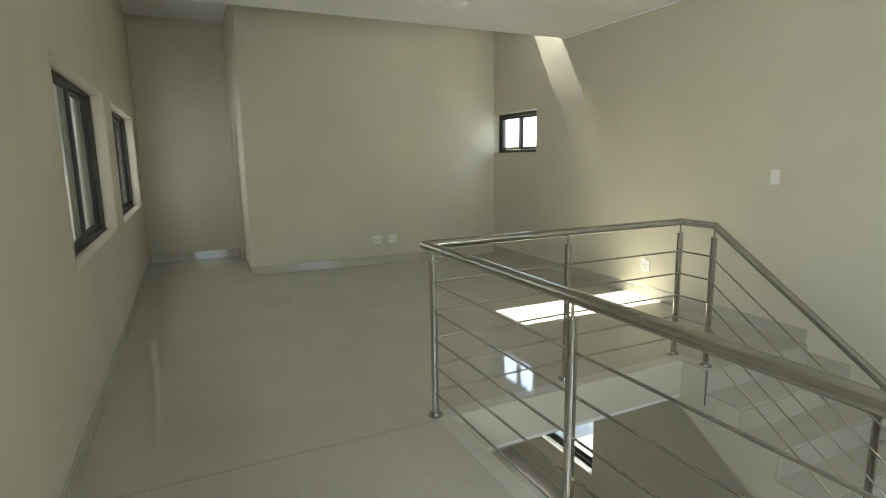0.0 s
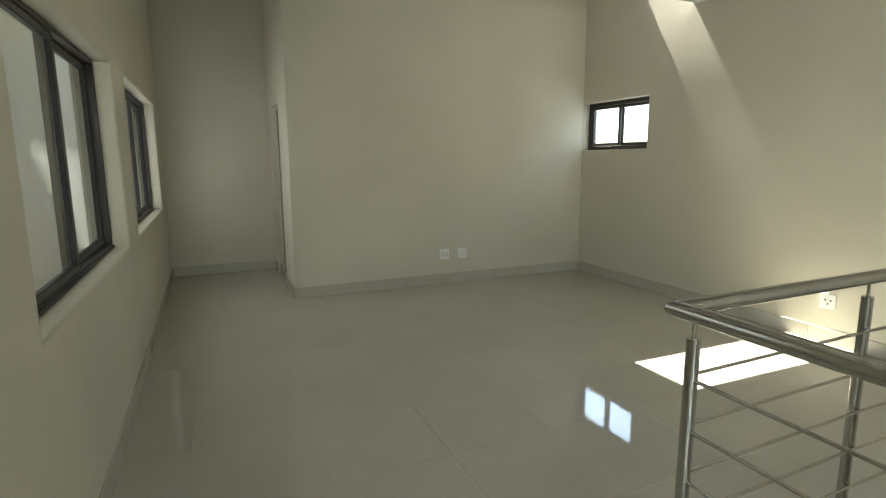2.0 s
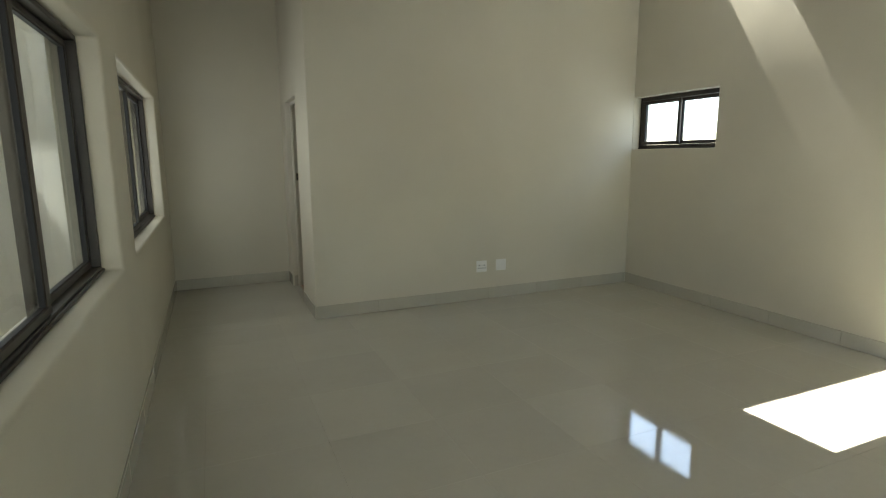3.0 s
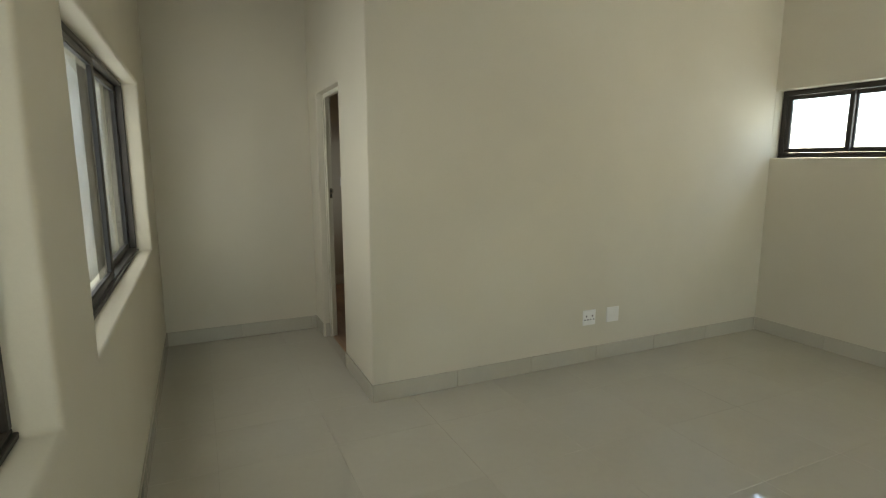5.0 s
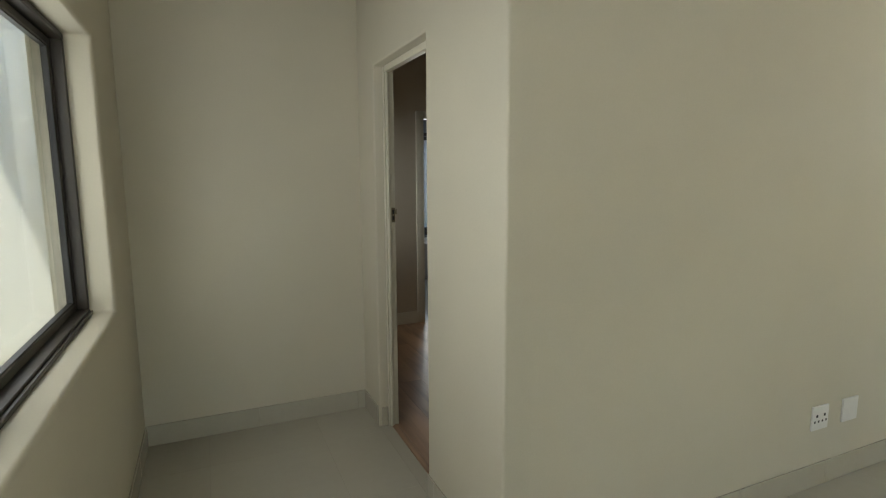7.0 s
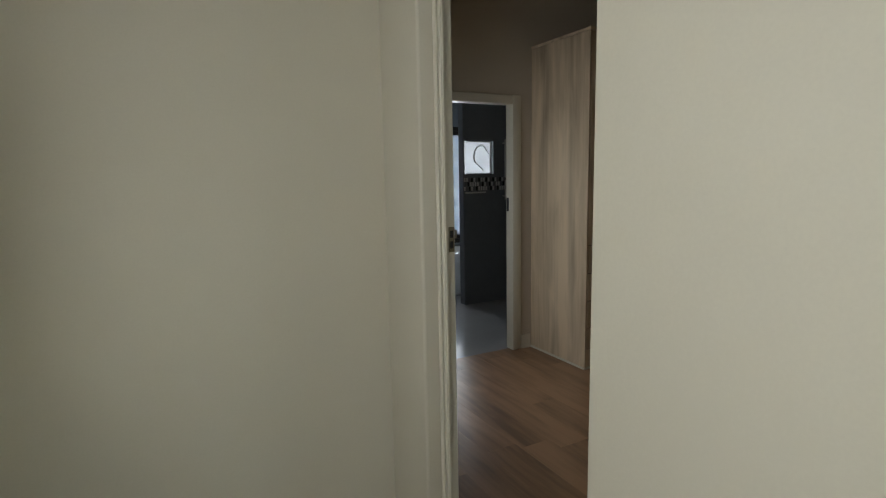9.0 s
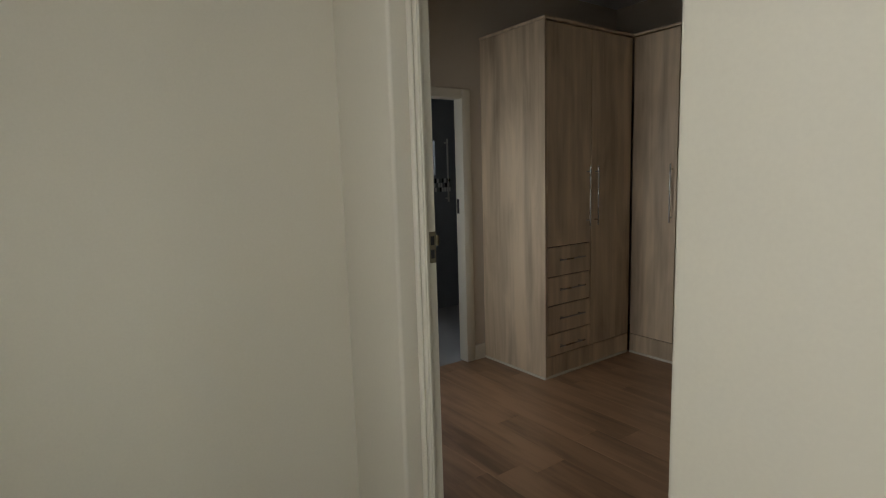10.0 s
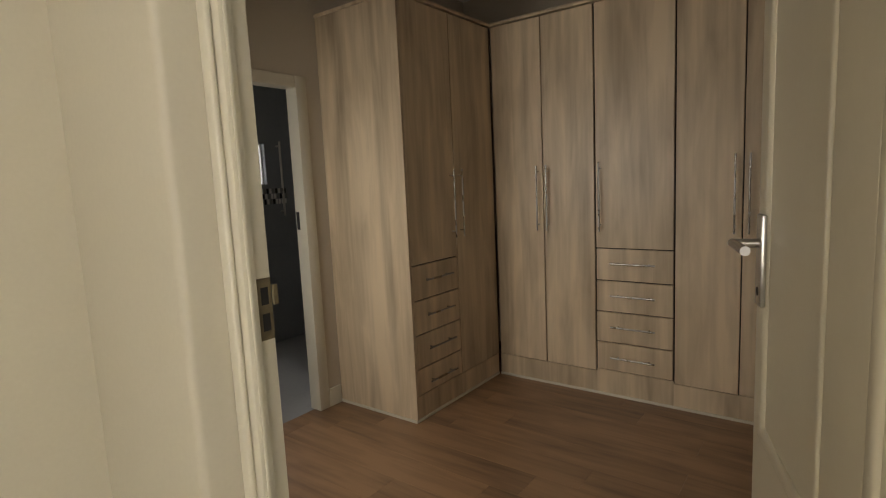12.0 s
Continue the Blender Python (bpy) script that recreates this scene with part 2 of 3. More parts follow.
def slab(axis, a, b, us, vs, holes=(), soft=0.012, plain=None):
    """A plate between a and b along one axis, over ranges us and vs of the other two, with rectangular holes (u0, u1, v0, v1) whose rims are rounded."""
    bm = bmesh.new()
    ul = sorted({*us, *[h[0] for h in holes], *[h[1] for h in holes]})
    vl = sorted({*vs, *[h[2] for h in holes], *[h[3] for h in holes]})
    ul, vl = [u for u in ul if us[0] <= u <= us[1]], [v for v in vl if vs[0] <= v <= vs[1]]
    made = {}

    def vert(w, u, v):
        key = (w, round(u, 5), round(v, 5))
        if key not in made:
            made[key] = bm.verts.new({"x": (w, u, v), "y": (u, w, v), "z": (u, v, w)}[axis])
        return made[key]

    def solid(i, j):
        if not (0 <= i < len(ul) - 1 and 0 <= j < len(vl) - 1):
            return False
        u, v = (ul[i] + ul[i + 1]) / 2, (vl[j] + vl[j + 1]) / 2
        return not any(h[0] < u < h[1] and h[2] < v < h[3] for h in holes)

    for i in range(len(ul) - 1):
        for j in range(len(vl) - 1):
            if not solid(i, j):
                continue
            q = ((ul[i], vl[j]), (ul[i + 1], vl[j]), (ul[i + 1], vl[j + 1]), (ul[i], vl[j + 1]))
            for w in (a, b):
                bm.faces.new([vert(w, *p) for p in q])
            for k, (di, dj) in enumerate(((0, -1), (1, 0), (0, 1), (-1, 0))):
                if not solid(i + di, j + dj):
                    p, r = q[k], q[(k + 1) % 4]
                    bm.faces.new([vert(a, *p), vert(a, *r), vert(b, *r), vert(b, *p)])
    bmesh.ops.recalc_face_normals(bm, faces=bm.faces)
    if soft:
        rim = [e for e in bm.edges if len(e.link_faces) == 2 and e.link_faces[0].normal.dot(e.link_faces[1].normal) < 0.5]
        k = "xyz".index(axis)
        rim = [e for e in rim if plain is None or not all(abs(v.co[k] - plain) < 1e-4 for v in e.verts)]
        bmesh.ops.bevel(bm, geom=rim, offset=soft, segments=3, affect="EDGES", profile=0.5)
    return bm


# ---- plan: x from the window wall, y along it, z from the tiled floor ----
XR, YF, YE, XB = 4.905, 7.42, 9.165, 1.255      # right wall, far wall, nook end, side of the bedroom block
CZ, UZ, YC = 2.925, 3.52, 5.80                   # lower ceiling, upper ceiling, edge between them
YB = -2.6                                       # wall behind
# W0 is unseen, added as an opening for light from behind
W1, W2, W0 = (3.69, 5.74), (6.23, 8.61), (-1.6, 0.42)
SILL, HEAD = 0.905, 2.06
DOOR = (8.095, 8.865, 2.08)
HX0, HX1, HY = 1.865, 3.755, 2.815              # stair well
LOW = -3.06                                     # floor below

XI = 1.363                                      # bedroom side of that wall
TOP, VOID = 3.9, 6.3
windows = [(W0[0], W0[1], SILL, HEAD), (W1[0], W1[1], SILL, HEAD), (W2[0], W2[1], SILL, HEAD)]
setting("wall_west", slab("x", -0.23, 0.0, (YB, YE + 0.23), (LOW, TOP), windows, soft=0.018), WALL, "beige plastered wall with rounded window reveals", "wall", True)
setting("wall_west_upper", slab("x", -0.23, 0.0, (YC - 0.12, YF + 0.16), (TOP, VOID), soft=0), WALL, "beige plastered wall of the light well", "wall")
setting("wall_east_upper", slab("x", XR, XR + 0.23, (YC - 0.12, YF + 0.16), (TOP, VOID), soft=0), WALL, "beige plastered wall of the light well", "wall")
setting("wall_east", slab("x", XR, XR + 0.23, (YB, 11.0), (LOW, TOP), [(6.315, YF + 0.001, 1.555, 2.125), (5.0, 6.26, -2.5, -0.9)]), WALL, "beige plastered wall beside the stair", "wall", True)
setting("wall_north", slab("y", YF, YF + 0.16, (XI, XR - 0.001), (-0.3, VOID), [(3.16, XR - 0.003, 4.80, 6.03)], soft=0), WALL, "beige plastered wall with two white wall plates", "wall", True)
setting("wall_block", slab("x", XB, XI, (YF, 9.7), (-0.3, VOID), [(DOOR[0], DOOR[1], -0.31, DOOR[2])], soft=0.011, plain=XI), WALL, "beige plastered wall with a deep doorway", "wall", True)
setting("wall_nook_end", slab("y", YE, YE + 0.23, (0.0, XB + 0.001), (-0.3, TOP), soft=0), WALL, "beige plastered wall closing the passage", "wall", True)
setting("wall_south", slab("y", YB - 0.2, YB, (-0.23, XR + 0.23), (LOW, TOP), [(0.62, 1.70, SILL, HEAD), (3.35, 4.80, SILL, HEAD)], soft=0), WALL, "beige plastered wall", "wall")
setting("ceiling", slab("z", CZ, CZ + 0.2, (0.001, XR - 0.001), (YB, YC), soft=0.006), CEILING, "flat white painted ceiling", "ceiling", True)
setting("ceiling_nook", slab("z", UZ, UZ + 0.1, (0.001, XB + 0.001), (YF + 0.001, YE - 0.001), soft=0), CEILING, "white ceiling over the passage", "ceiling")
setting("wall_over_nook", slab("y", YF, YF + 0.16, (0.001, XB - 0.001), (UZ, VOID), soft=0.006), WALL, "beige plastered wall over the passage", "wall")
setting("ceiling_void", slab("z", VOID, VOID + 0.1, (-0.23, XR + 0.23), (YC - 0.12, YF + 0.16), soft=0), WALL, "high beige ceiling over the light well", "ceiling")
setting("wall_upstand", slab("y", YC - 0.12, YC - 0.002, (0.001, XR - 0.001), (CZ + 0.202, VOID), soft=0), WALL, "beige wall above the ceiling edge", "wall")
setting("cornice", B(XR - 0.022, XR - 0.0005, YB, YC - 0.01, CZ - 0.022, CZ - 0.001, bevel=0.006), CEILING, "thin white cornice strip", "trim")


# ---- sliding aluminium windows ----
def slider(name, origin, along, inward, length, z0, z1, label, depth=0.075, leaf=0.046, glass=GLASS, shift=0.0, f=0.042, meet=None):
    """A two-leaf sliding window: outer frame, two sashes in two tracks, gaskets, panes. along and inward are unit vectors in plan."""
    top = tagged(new(name), label, "window", kind="structure")
    o, al, inw = Vector((*origin, 0)), Vector((*along, 0)), Vector((*inward, 0))

    def bar(bm, u0, u1, w0, w1, za, zb, bevel=0.003):
        p, q = o + al * u0 + inw * w0, o + al * u1 + inw * w1
        box(bm, min(p.x, q.x), max(p.x, q.x), min(p.y, q.y), max(p.y, q.y), za, zb, bevel, 1)

    meet = meet or leaf
    bm = bmesh.new()
    bar(bm, 0, length, 0, depth, z0, z0 + f)
    bar(bm, 0, length, 0, depth, z1 - f, z1)
    bar(bm, 0, f, 0, depth, z0 + f, z1 - f)
    bar(bm, length - f, length, 0, depth, z0 + f, z1 - f)
    bar(bm, 0.004, length - 0.004, depth, depth + 0.012, z0, z0 + 0.016, 0.002)
    part("window_frame", bm, BRONZE, top)
    half = length / 2 + shift
    for u0, u1, w, sa, sb in ((f, half + meet / 2, depth - 0.034, leaf, meet), (half - meet / 2, length - f, 0.006, meet, leaf)):
        s, a, b = bmesh.new(), z0 + f + 0.002, z1 - f - 0.002
        bar(s, u0, u1, w, w + 0.028, a, a + leaf)
        bar(s, u0, u1, w, w + 0.028, b - leaf, b)
        bar(s, u0, u0 + sa, w, w + 0.028, a + leaf, b - leaf)
        bar(s, u1 - sb, u1, w, w + 0.028, a + leaf, b - leaf)
        sash = part("sash", s, BRONZE, top)
        g = bmesh.new()
        for ga, gb, za, zb in ((u0 + sa, u1 - sb, a + leaf, a + leaf + 0.006), (u0 + sa, u1 - sb, b - leaf - 0.006, b - leaf),
                               (u0 + sa, u0 + sa + 0.006, a + leaf + 0.006, b - leaf - 0.006), (u1 - sb - 0.006, u1 - sb, a + leaf + 0.006, b - leaf - 0.006)):
            bar(g, ga, gb, w + 0.004, w + 0.024, za, zb, 0)
        part("gasket", g, RUBBER, sash)
        p = bmesh.new()
        bar(p, u0 + sa + 0.001, u1 - sb - 0.001, w + 0.011, w + 0.016, a + leaf + 0.001, b - leaf - 0.001, 0)
        part("pane", p, glass, sash).visible_shadow = False
    return top


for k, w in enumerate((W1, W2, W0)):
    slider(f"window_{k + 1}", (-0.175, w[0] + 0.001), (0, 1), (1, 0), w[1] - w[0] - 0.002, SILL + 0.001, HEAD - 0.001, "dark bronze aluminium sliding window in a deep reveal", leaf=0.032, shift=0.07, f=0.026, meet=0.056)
slider("window_10", (0.621, YB - 0.16), (1, 0), (0, 1), 1.078, SILL + 0.001, HEAD - 0.001, "dark bronze aluminium sliding window in the end wall", f=0.026, leaf=0.032)
slider("window_11", (3.351, YB - 0.16), (1, 0), (0, 1), 1.448, SILL + 0.001, HEAD - 0.001, "dark bronze aluminium sliding window over the stair", f=0.026, leaf=0.032)
slider("window_4", (5.075, 7.415), (0, -1), (-1, 0), 1.095, 1.557, 2.123, "small high dark bronze sliding window in the corner", leaf=0.03)
cl = tagged(new("window_8"), "high fixed clerestory window over the light well", "window", kind="structure")
part("window_frame", slab("y", YF + 0.06, YF + 0.10, (3.161, XR - 0.004), (4.801, 6.029), [(3.20, XR - 0.008, 4.87, 5.92)], soft=0.002), BRONZE, cl)
part("pane", B(3.201, XR - 0.009, YF + 0.077, YF + 0.083, 4.871, 5.919), GLASS, cl).visible_shadow = False
slider("window_5", (5.09, 6.255), (0, -1), (-1, 0), 1.25, -2.498, -0.902, "dark framed window on the floor below", leaf=0.045)


# ---- floor slab, tiles come last ----
REGIONS = [(0.0, XR, HY, YF), (0.0, HX0, YB, HY), (0.0, XB, YF, YE), (HX1, XR, 2.6, HY)]
bm = bmesh.new()
for x0, x1, y0, y1 in REGIONS:
    box(bm, x0 + 0.0005, x1 - 0.0005, y0, y1, -0.26, -0.0015)
box(bm, XB, 1.325, DOOR[0] + 0.001, DOOR[1] - 0.001, -0.26, -0.0015)
floor = setting("floor", bm, GROUT, "polished beige-grey porcelain tile floor", "floor")
bm_edge = box(B(HX0, HX1, HY - 0.012, HY, -0.26, -0.002), HX0, HX0 + 0.012, YB, HY - 0.012, -0.26, -0.002)
box(bm_edge, HX1 - 0.001, HX1 + 0.011, 2.60, HY - 0.013, -0.26, -0.002)
setting("slab_edge_trim", bm_edge, WALL, "painted edge of the stair opening", "trim")
nosing = tagged(new("opening_border"), "pale tile nosing round the stair opening", "trim", kind="structure")
for x0, x1, y0, y1 in ((HX0 - 0.085, HX1 + 0.085, HY + 0.001, HY + 0.085), (HX0 - 0.085, HX0 - 0.001, YB + 0.02, HY), (HX1 + 0.001, HX1 + 0.085, 2.602, HY)):
    part("nosing_strip", B(x0, x1, y0, y1, 0.0003, 0.0045, bevel=0.0015, seg=1), NOSING, nosing)
setting("ceiling_below", box(B(0.0, HX0, YB, HY, -0.29, -0.262), HX0, XR, HY, YF, -0.29, -0.262), CEILING, "white ceiling of the storey below", "ceiling")
setting("floor_below", B(-0.2, XR, YB, YF + 0.2, LOW - 0.2, LOW), TILE, "polished tile floor of the storey below", "floor")
setting("wall_below_north", B(0.0, XR - 0.002, YF - 0.6, YF - 0.4, LOW, -0.3), WALL, "beige wall of the storey below", "wall")

# ---- stair along the east wall ----
stair = tagged(new("staircase"), "tiled concrete stair going down beside the wall", "staircase")
RISE, RUN, N = 0.18, 0.265, 11
prof = [(2.598, -0.005)]
for k in range(N):
    prof += [(2.598 - RUN * k, -0.005 - RISE * (k + 1)), (2.598 - RUN * (k + 1), -0.005 - RISE * (k + 1))]
y_end = prof[-1][0]
low_pts = [(y_end, -0.005 - RISE * N - 0.28), (2.81, -0.36), (2.81, -0.005)]
bm = bmesh.new()
ring = [[bm.verts.new((x, y, z)) for y, z in prof + low_pts] for x in (HX1 + 0.012, XR - 0.003)]
for side in ring:
    bm.faces.new(side)
for i in range(len(ring[0])):
    j = (i + 1) % len(ring[0])
    bm.faces.new([ring[0][i], ring[0][j], ring[1][j], ring[1][i]])
part("flight", bm, WALL, stair, "beige painted concrete flight")
bm = bmesh.new()
tread = mesh_of("tread", box(bm, HX1 + 0.013, XR - 0.016, -RUN - 0.004, 0.018, 0.0, 0.016, 0.003, 1), TILE)
riser = mesh_of("riser", B(HX1 + 0.004, XR - 0.016, 0.0, 0.010, -RISE + 0.017, -0.001, bevel=0.001, seg=1), SKIRT)
wallskirt = mesh_of("stair_skirting", B(XR - 0.014, XR - 0.002, -RUN - 0.05, 0.012, 0.0, 0.11, bevel=0.002, seg=1), SKIRT)
for k in range(N):
    y, z = 2.598 - RUN * k, -0.005 - RISE * (k + 1)
    for me, at in ((tread, (0, y, z)), (riser, (0, y - 0.011, z + RISE)), (wallskirt, (0, y, z + 0.016))):
        ob = new(me.name, me)
        ob.parent, ob.location = stair, at
setting("lower_landing", B(HX1 + 0.012, XR - 0.003, YB, y_end - 0.002, -0.005 - RISE * N - 0.25, -0.005 - RISE * N), TILE, "tiled half landing below", "floor")


# ---- stainless steel balustrade ----
rail = thing("balustrade", "brushed stainless steel balustrade round the stair opening", "railing")
ZR, RODS = 1.01, (0.145, 0.31, 0.47, 0.635, 0.80)
PX, PY, PC = 1.765, 2.905, 3.81
CY = 2.655
SLOPE = RISE / RUN


def post(x, y, z, tall=0.925):
    p = bmesh.new()
    rod(p, (x, y, z), (x, y, z + tall), 0.0205, 20)
    p = part("post", p, STEEL, rail, smooth=True)
    part("pin", rod(bmesh.new(), (x, y, z + tall), (x, y, z + ZR - 0.02), 0.006, 10), STEEL, p, smooth=True)
    f = bmesh.new()
    rod(f, (x, y, z), (x, y, z + 0.012), 0.045, 24)
    rod(f, (x, y, z + 0.012), (x, y, z + 0.026), 0.026, 20)
    part("base_flange", f, STEEL, p, smooth=True)
    part("post_cap", rod(bmesh.new(), (x, y, z + tall - 0.004), (x, y, z + tall + 0.004), 0.0215, 20), STEEL, p, smooth=True)
    return p


side_posts = [PY - 0.045, 1.635, 0.40, -0.84, -2.08]
for x, y in zip((PX + 0.026, PX + 0.01, PX, PX, PX), side_posts):
    post(x, y, 0.0)
for x in (2.79, PC):
    post(x, PY + 0.03, 0.0)
post(PC, CY, 0.0)
stair_posts = [1.60, 0.54]
for y in stair_posts:
    k = int((2.598 - y) / RUN)
    zt = -0.005 - RISE * (k + 1) + 0.016
    want = ZR - SLOPE * (CY - y)
    p = bmesh.new()
    rod(p, (PC, y, zt), (PC, y, want - 0.085), 0.0205, 20)
    p = part("post", p, STEEL, rail, smooth=True)
    part("pin", rod(bmesh.new(), (PC, y, want - 0.085), (PC, y, want - 0.02), 0.006, 10), STEEL, p, smooth=True)
    part("base_flange", rod(bmesh.new(), (PC, y, zt), (PC, y, zt + 0.012), 0.045, 24), STEEL, p, smooth=True)


def tube_path(name, pts, r, parent, sides=20):
    """A tube through points with mitred joints."""
    bm = bmesh.new()
    rings = []
    for i, p in enumerate(pts):
        p = Vector(p)
        d0 = (p - Vector(pts[i - 1])).normalized() if i else None
        d1 = (Vector(pts[i + 1]) - p).normalized() if i < len(pts) - 1 else None
        d = ((d0 or d1) + (d1 or d0)).normalized()
        side = d.cross(Vector((0, 0, 1))).normalized()
        up = side.cross(d).normalized()
        wide = 1.0 / max(0.5, d.dot(d1 or d0))
        rings.append([bm.verts.new(p + side * (math.cos(a) * r * wide) + up * (math.sin(a) * r)) for a in (2 * math.pi * k / sides for k in range(sides))])
    for a, b in zip(rings, rings[1:]):
        for k in range(sides):
            bm.faces.new([a[k], a[(k + 1) % sides], b[(k + 1) % sides], b[k]])
    bm.faces.new(rings[0])
    bm.faces.new(rings[-1])
    return part(name, bm, STEEL, parent, smooth=True)


def down(y, z):
    return z - SLOPE * (CY - y)


ys = -0.1
tube_path("handrail", [(PX, YB + 0.01, ZR), (PX, PY, ZR), (PC, PY + 0.03, ZR), (PC, CY, ZR), (PC, ys, down(ys, ZR))], 0.0255, rail)
for z in RODS:
    tube_path("rod", [(PX + 0.024, YB + 0.01, z), (PX + 0.024, PY - 0.03, z)], 0.006, rail, 10)
    tube_path("rod", [(PX + 0.038, PY - 0.022, z), (2.79, PY + 0.006, z), (PC, PY + 0.006, z)], 0.006, rail, 10)
    tube_path("rod", [(PC - 0.022, PY + 0.03, z), (PC - 0.022, CY, z)], 0.006, rail, 10)
    tube_path("rod", [(PC - 0.022, CY, z), (PC - 0.022, ys, down(ys, z))], 0.006, rail, 10)


# ---- wall plates ----
def plate(name, at, face, wide, tall, label, category, holes=(), rocker=None, parent=None):
    """A white cover plate on a wall. face: '-y' or '-x', the way it looks."""
    t = thing(name, label, category, at=at) if not parent else None

    def bar(bm, u0, u1, v0, v1, d0, d1, bevel=0.0):
        if face == "-y":
            return box(bm, u0, u1, -d1, -d0, v0, v1, bevel, 2)
        return box(bm, -d1, -d0, u0, u1, v0, v1, bevel, 2)

    part("cover", bar(bmesh.new(), -wide / 2, wide / 2, -tall / 2, tall / 2, 0, 0.010, 0.003), PLASTIC, t)
    for u, v, w, h in holes:
        # a flat dark piece painted as the shade in the hole
        part("pin_hole", bar(bmesh.new(), u - w / 2, u + w / 2, v - h / 2, v + h / 2, 0.0095, 0.0108), DARK, t)
    if rocker:
        for u in rocker:
            part("rocker", bar(bmesh.new(), u - 0.011, u + 0.011, -0.02, 0.02, 0.009, 0.0145, 0.002), PLASTIC, t)
    return t


plate("wall_socket", (2.975, YF, 0.352), "-y", 0.118, 0.118, "white double socket outlet low on the beige wall", "socket",
      holes=[(-0.028, 0.012, 0.013, 0.013), (-0.042, -0.016, 0.010, 0.010), (-0.014, -0.016, 0.010, 0.010),
             (0.028, 0.012, 0.013, 0.013), (0.014, -0.016, 0.010, 0.010), (0.042, -0.016, 0.010, 0.010)])
plate("blank_plate", (3.205, YF, 0.352), "-y", 0.118, 0.118, "white blank cover plate low on the beige wall", "wall plate")
plate("light_switch", (XR, 2.975, 1.30), "-x", 0.074, 0.118, "white upright light switch on the stair wall", "light switch", rocker=(0.0,))
plate("wall_socket", (XR, 4.285, 0.335), "-x", 0.118, 0.118, "white socket outlet low on the stair wall", "socket",
      holes=[(-0.02, 0.01, 0.012, 0.012), (0.02, 0.01, 0.012, 0.012), (0.0, -0.02, 0.012, 0.012)])

plate("light_switch", (1.97, 10.868, 1.29), "-y", 0.074, 0.118, "white upright light switch on the bedroom wall", "light switch", rocker=(0.0,))

# ceiling lamp, flush
lamp = thing("ceiling_light", "small round white flush ceiling light", "ceiling light", at=(2.98, 4.87, CZ))
part("base", rod(bmesh.new(), (0, 0, -0.03), (0, 0, 0), 0.11, 32), PLASTIC, lamp, smooth=True)
bm = bmesh.new()
bmesh.ops.create_uvsphere(bm, u_segments=32, v_segments=12, radius=0.10)
bmesh.ops.scale(bm, vec=(1, 1, 0.45), verts=bm.verts)
bmesh.ops.translate(bm, vec=(0, 0, -0.03), verts=bm.verts)
part("diffuser", bm, PLASTIC, lamp, smooth=True)


# ---- bedroom doorway ----
def door_frame(name, y0, y1, top, label):
    """A painted timber frame: a thick moulded front and a rebated back, inside an opening through a wall along y."""
    fr = tagged(new(name), label, "door frame", kind="structure")
    for edge, s, deep in ((y0, 1, -0.004), (y1, -1, 0.0)):
        def strip(a, b, d0, d1, bev, seg, h=top):
            lo, hi = sorted((edge + s * (d0 + (deep if d0 else 0)), edge + s * (d1 + deep)))
            return B(a, b, lo, hi, 0, h, bevel=bev, seg=seg)
        jamb = part("jamb", strip(1.340, XI + 0.005, 0.0, 0.020, 0.002, 1), GLOSSPAINT, fr, smooth=True)
        part("stop", strip(1.3195, 1.3395, 0.0, 0.032, 0.004, 2), GLOSSPAINT, jamb, smooth=True)
        part("bead", strip(1.309, 1.319, 0.0, 0.020, 0.004, 3), GLOSSPAINT, jamb, smooth=True)
        part("bead", strip(1.325, 1.331, 0.032, 0.035, 0.0014, 2, top - 0.038), GLOSSPAINT, jamb, smooth=True)
    head = part("head", B(1.340, XI + 0.005, y0 + 0.018, y1 - 0.021, top - 0.02, top, bevel=0.002), GLOSSPAINT, fr)
    part("stop", B(1.310, 1.3395, y0 + 0.030, y1 - 0.033, top - 0.034, top, bevel=0.004), GLOSSPAINT, head, smooth=True)
    return fr


fr = door_frame("door_frame_1", DOOR[0] + 0.001, DOOR[1] - 0.001, DOOR[2] - 0.001, "cream painted door frame with moulded stops")
strike = part("strike_plate", slab("y", 0.0, 0.003, (-0.0105, 0.0105), (-0.042, 0.042), [(-0.006, 0.006, 0.006, 0.030), (-0.006, 0.006, -0.030, -0.006)], soft=0), BRASS, fr, "tarnished brass strike plate")
strike.location = (1.354, DOOR[1] - 0.0245, 1.265)
# dark backing, added so that the strike's holes look deep
part("lock_hole", B(-0.0065, 0.0065, 0.0004, 0.0012, -0.031, 0.031), DARK, strike)
part("lip", B(0.0105, 0.019, -0.004, 0.0, 0.004, 0.032, bevel=0.0015), BRASS, strike)
setting("threshold", B(1.326, XI, DOOR[0] + 0.002, DOOR[1] - 0.002, -0.2, 0.005, bevel=0.004), LAMINATE, "brown wooden threshold strip", "trim")

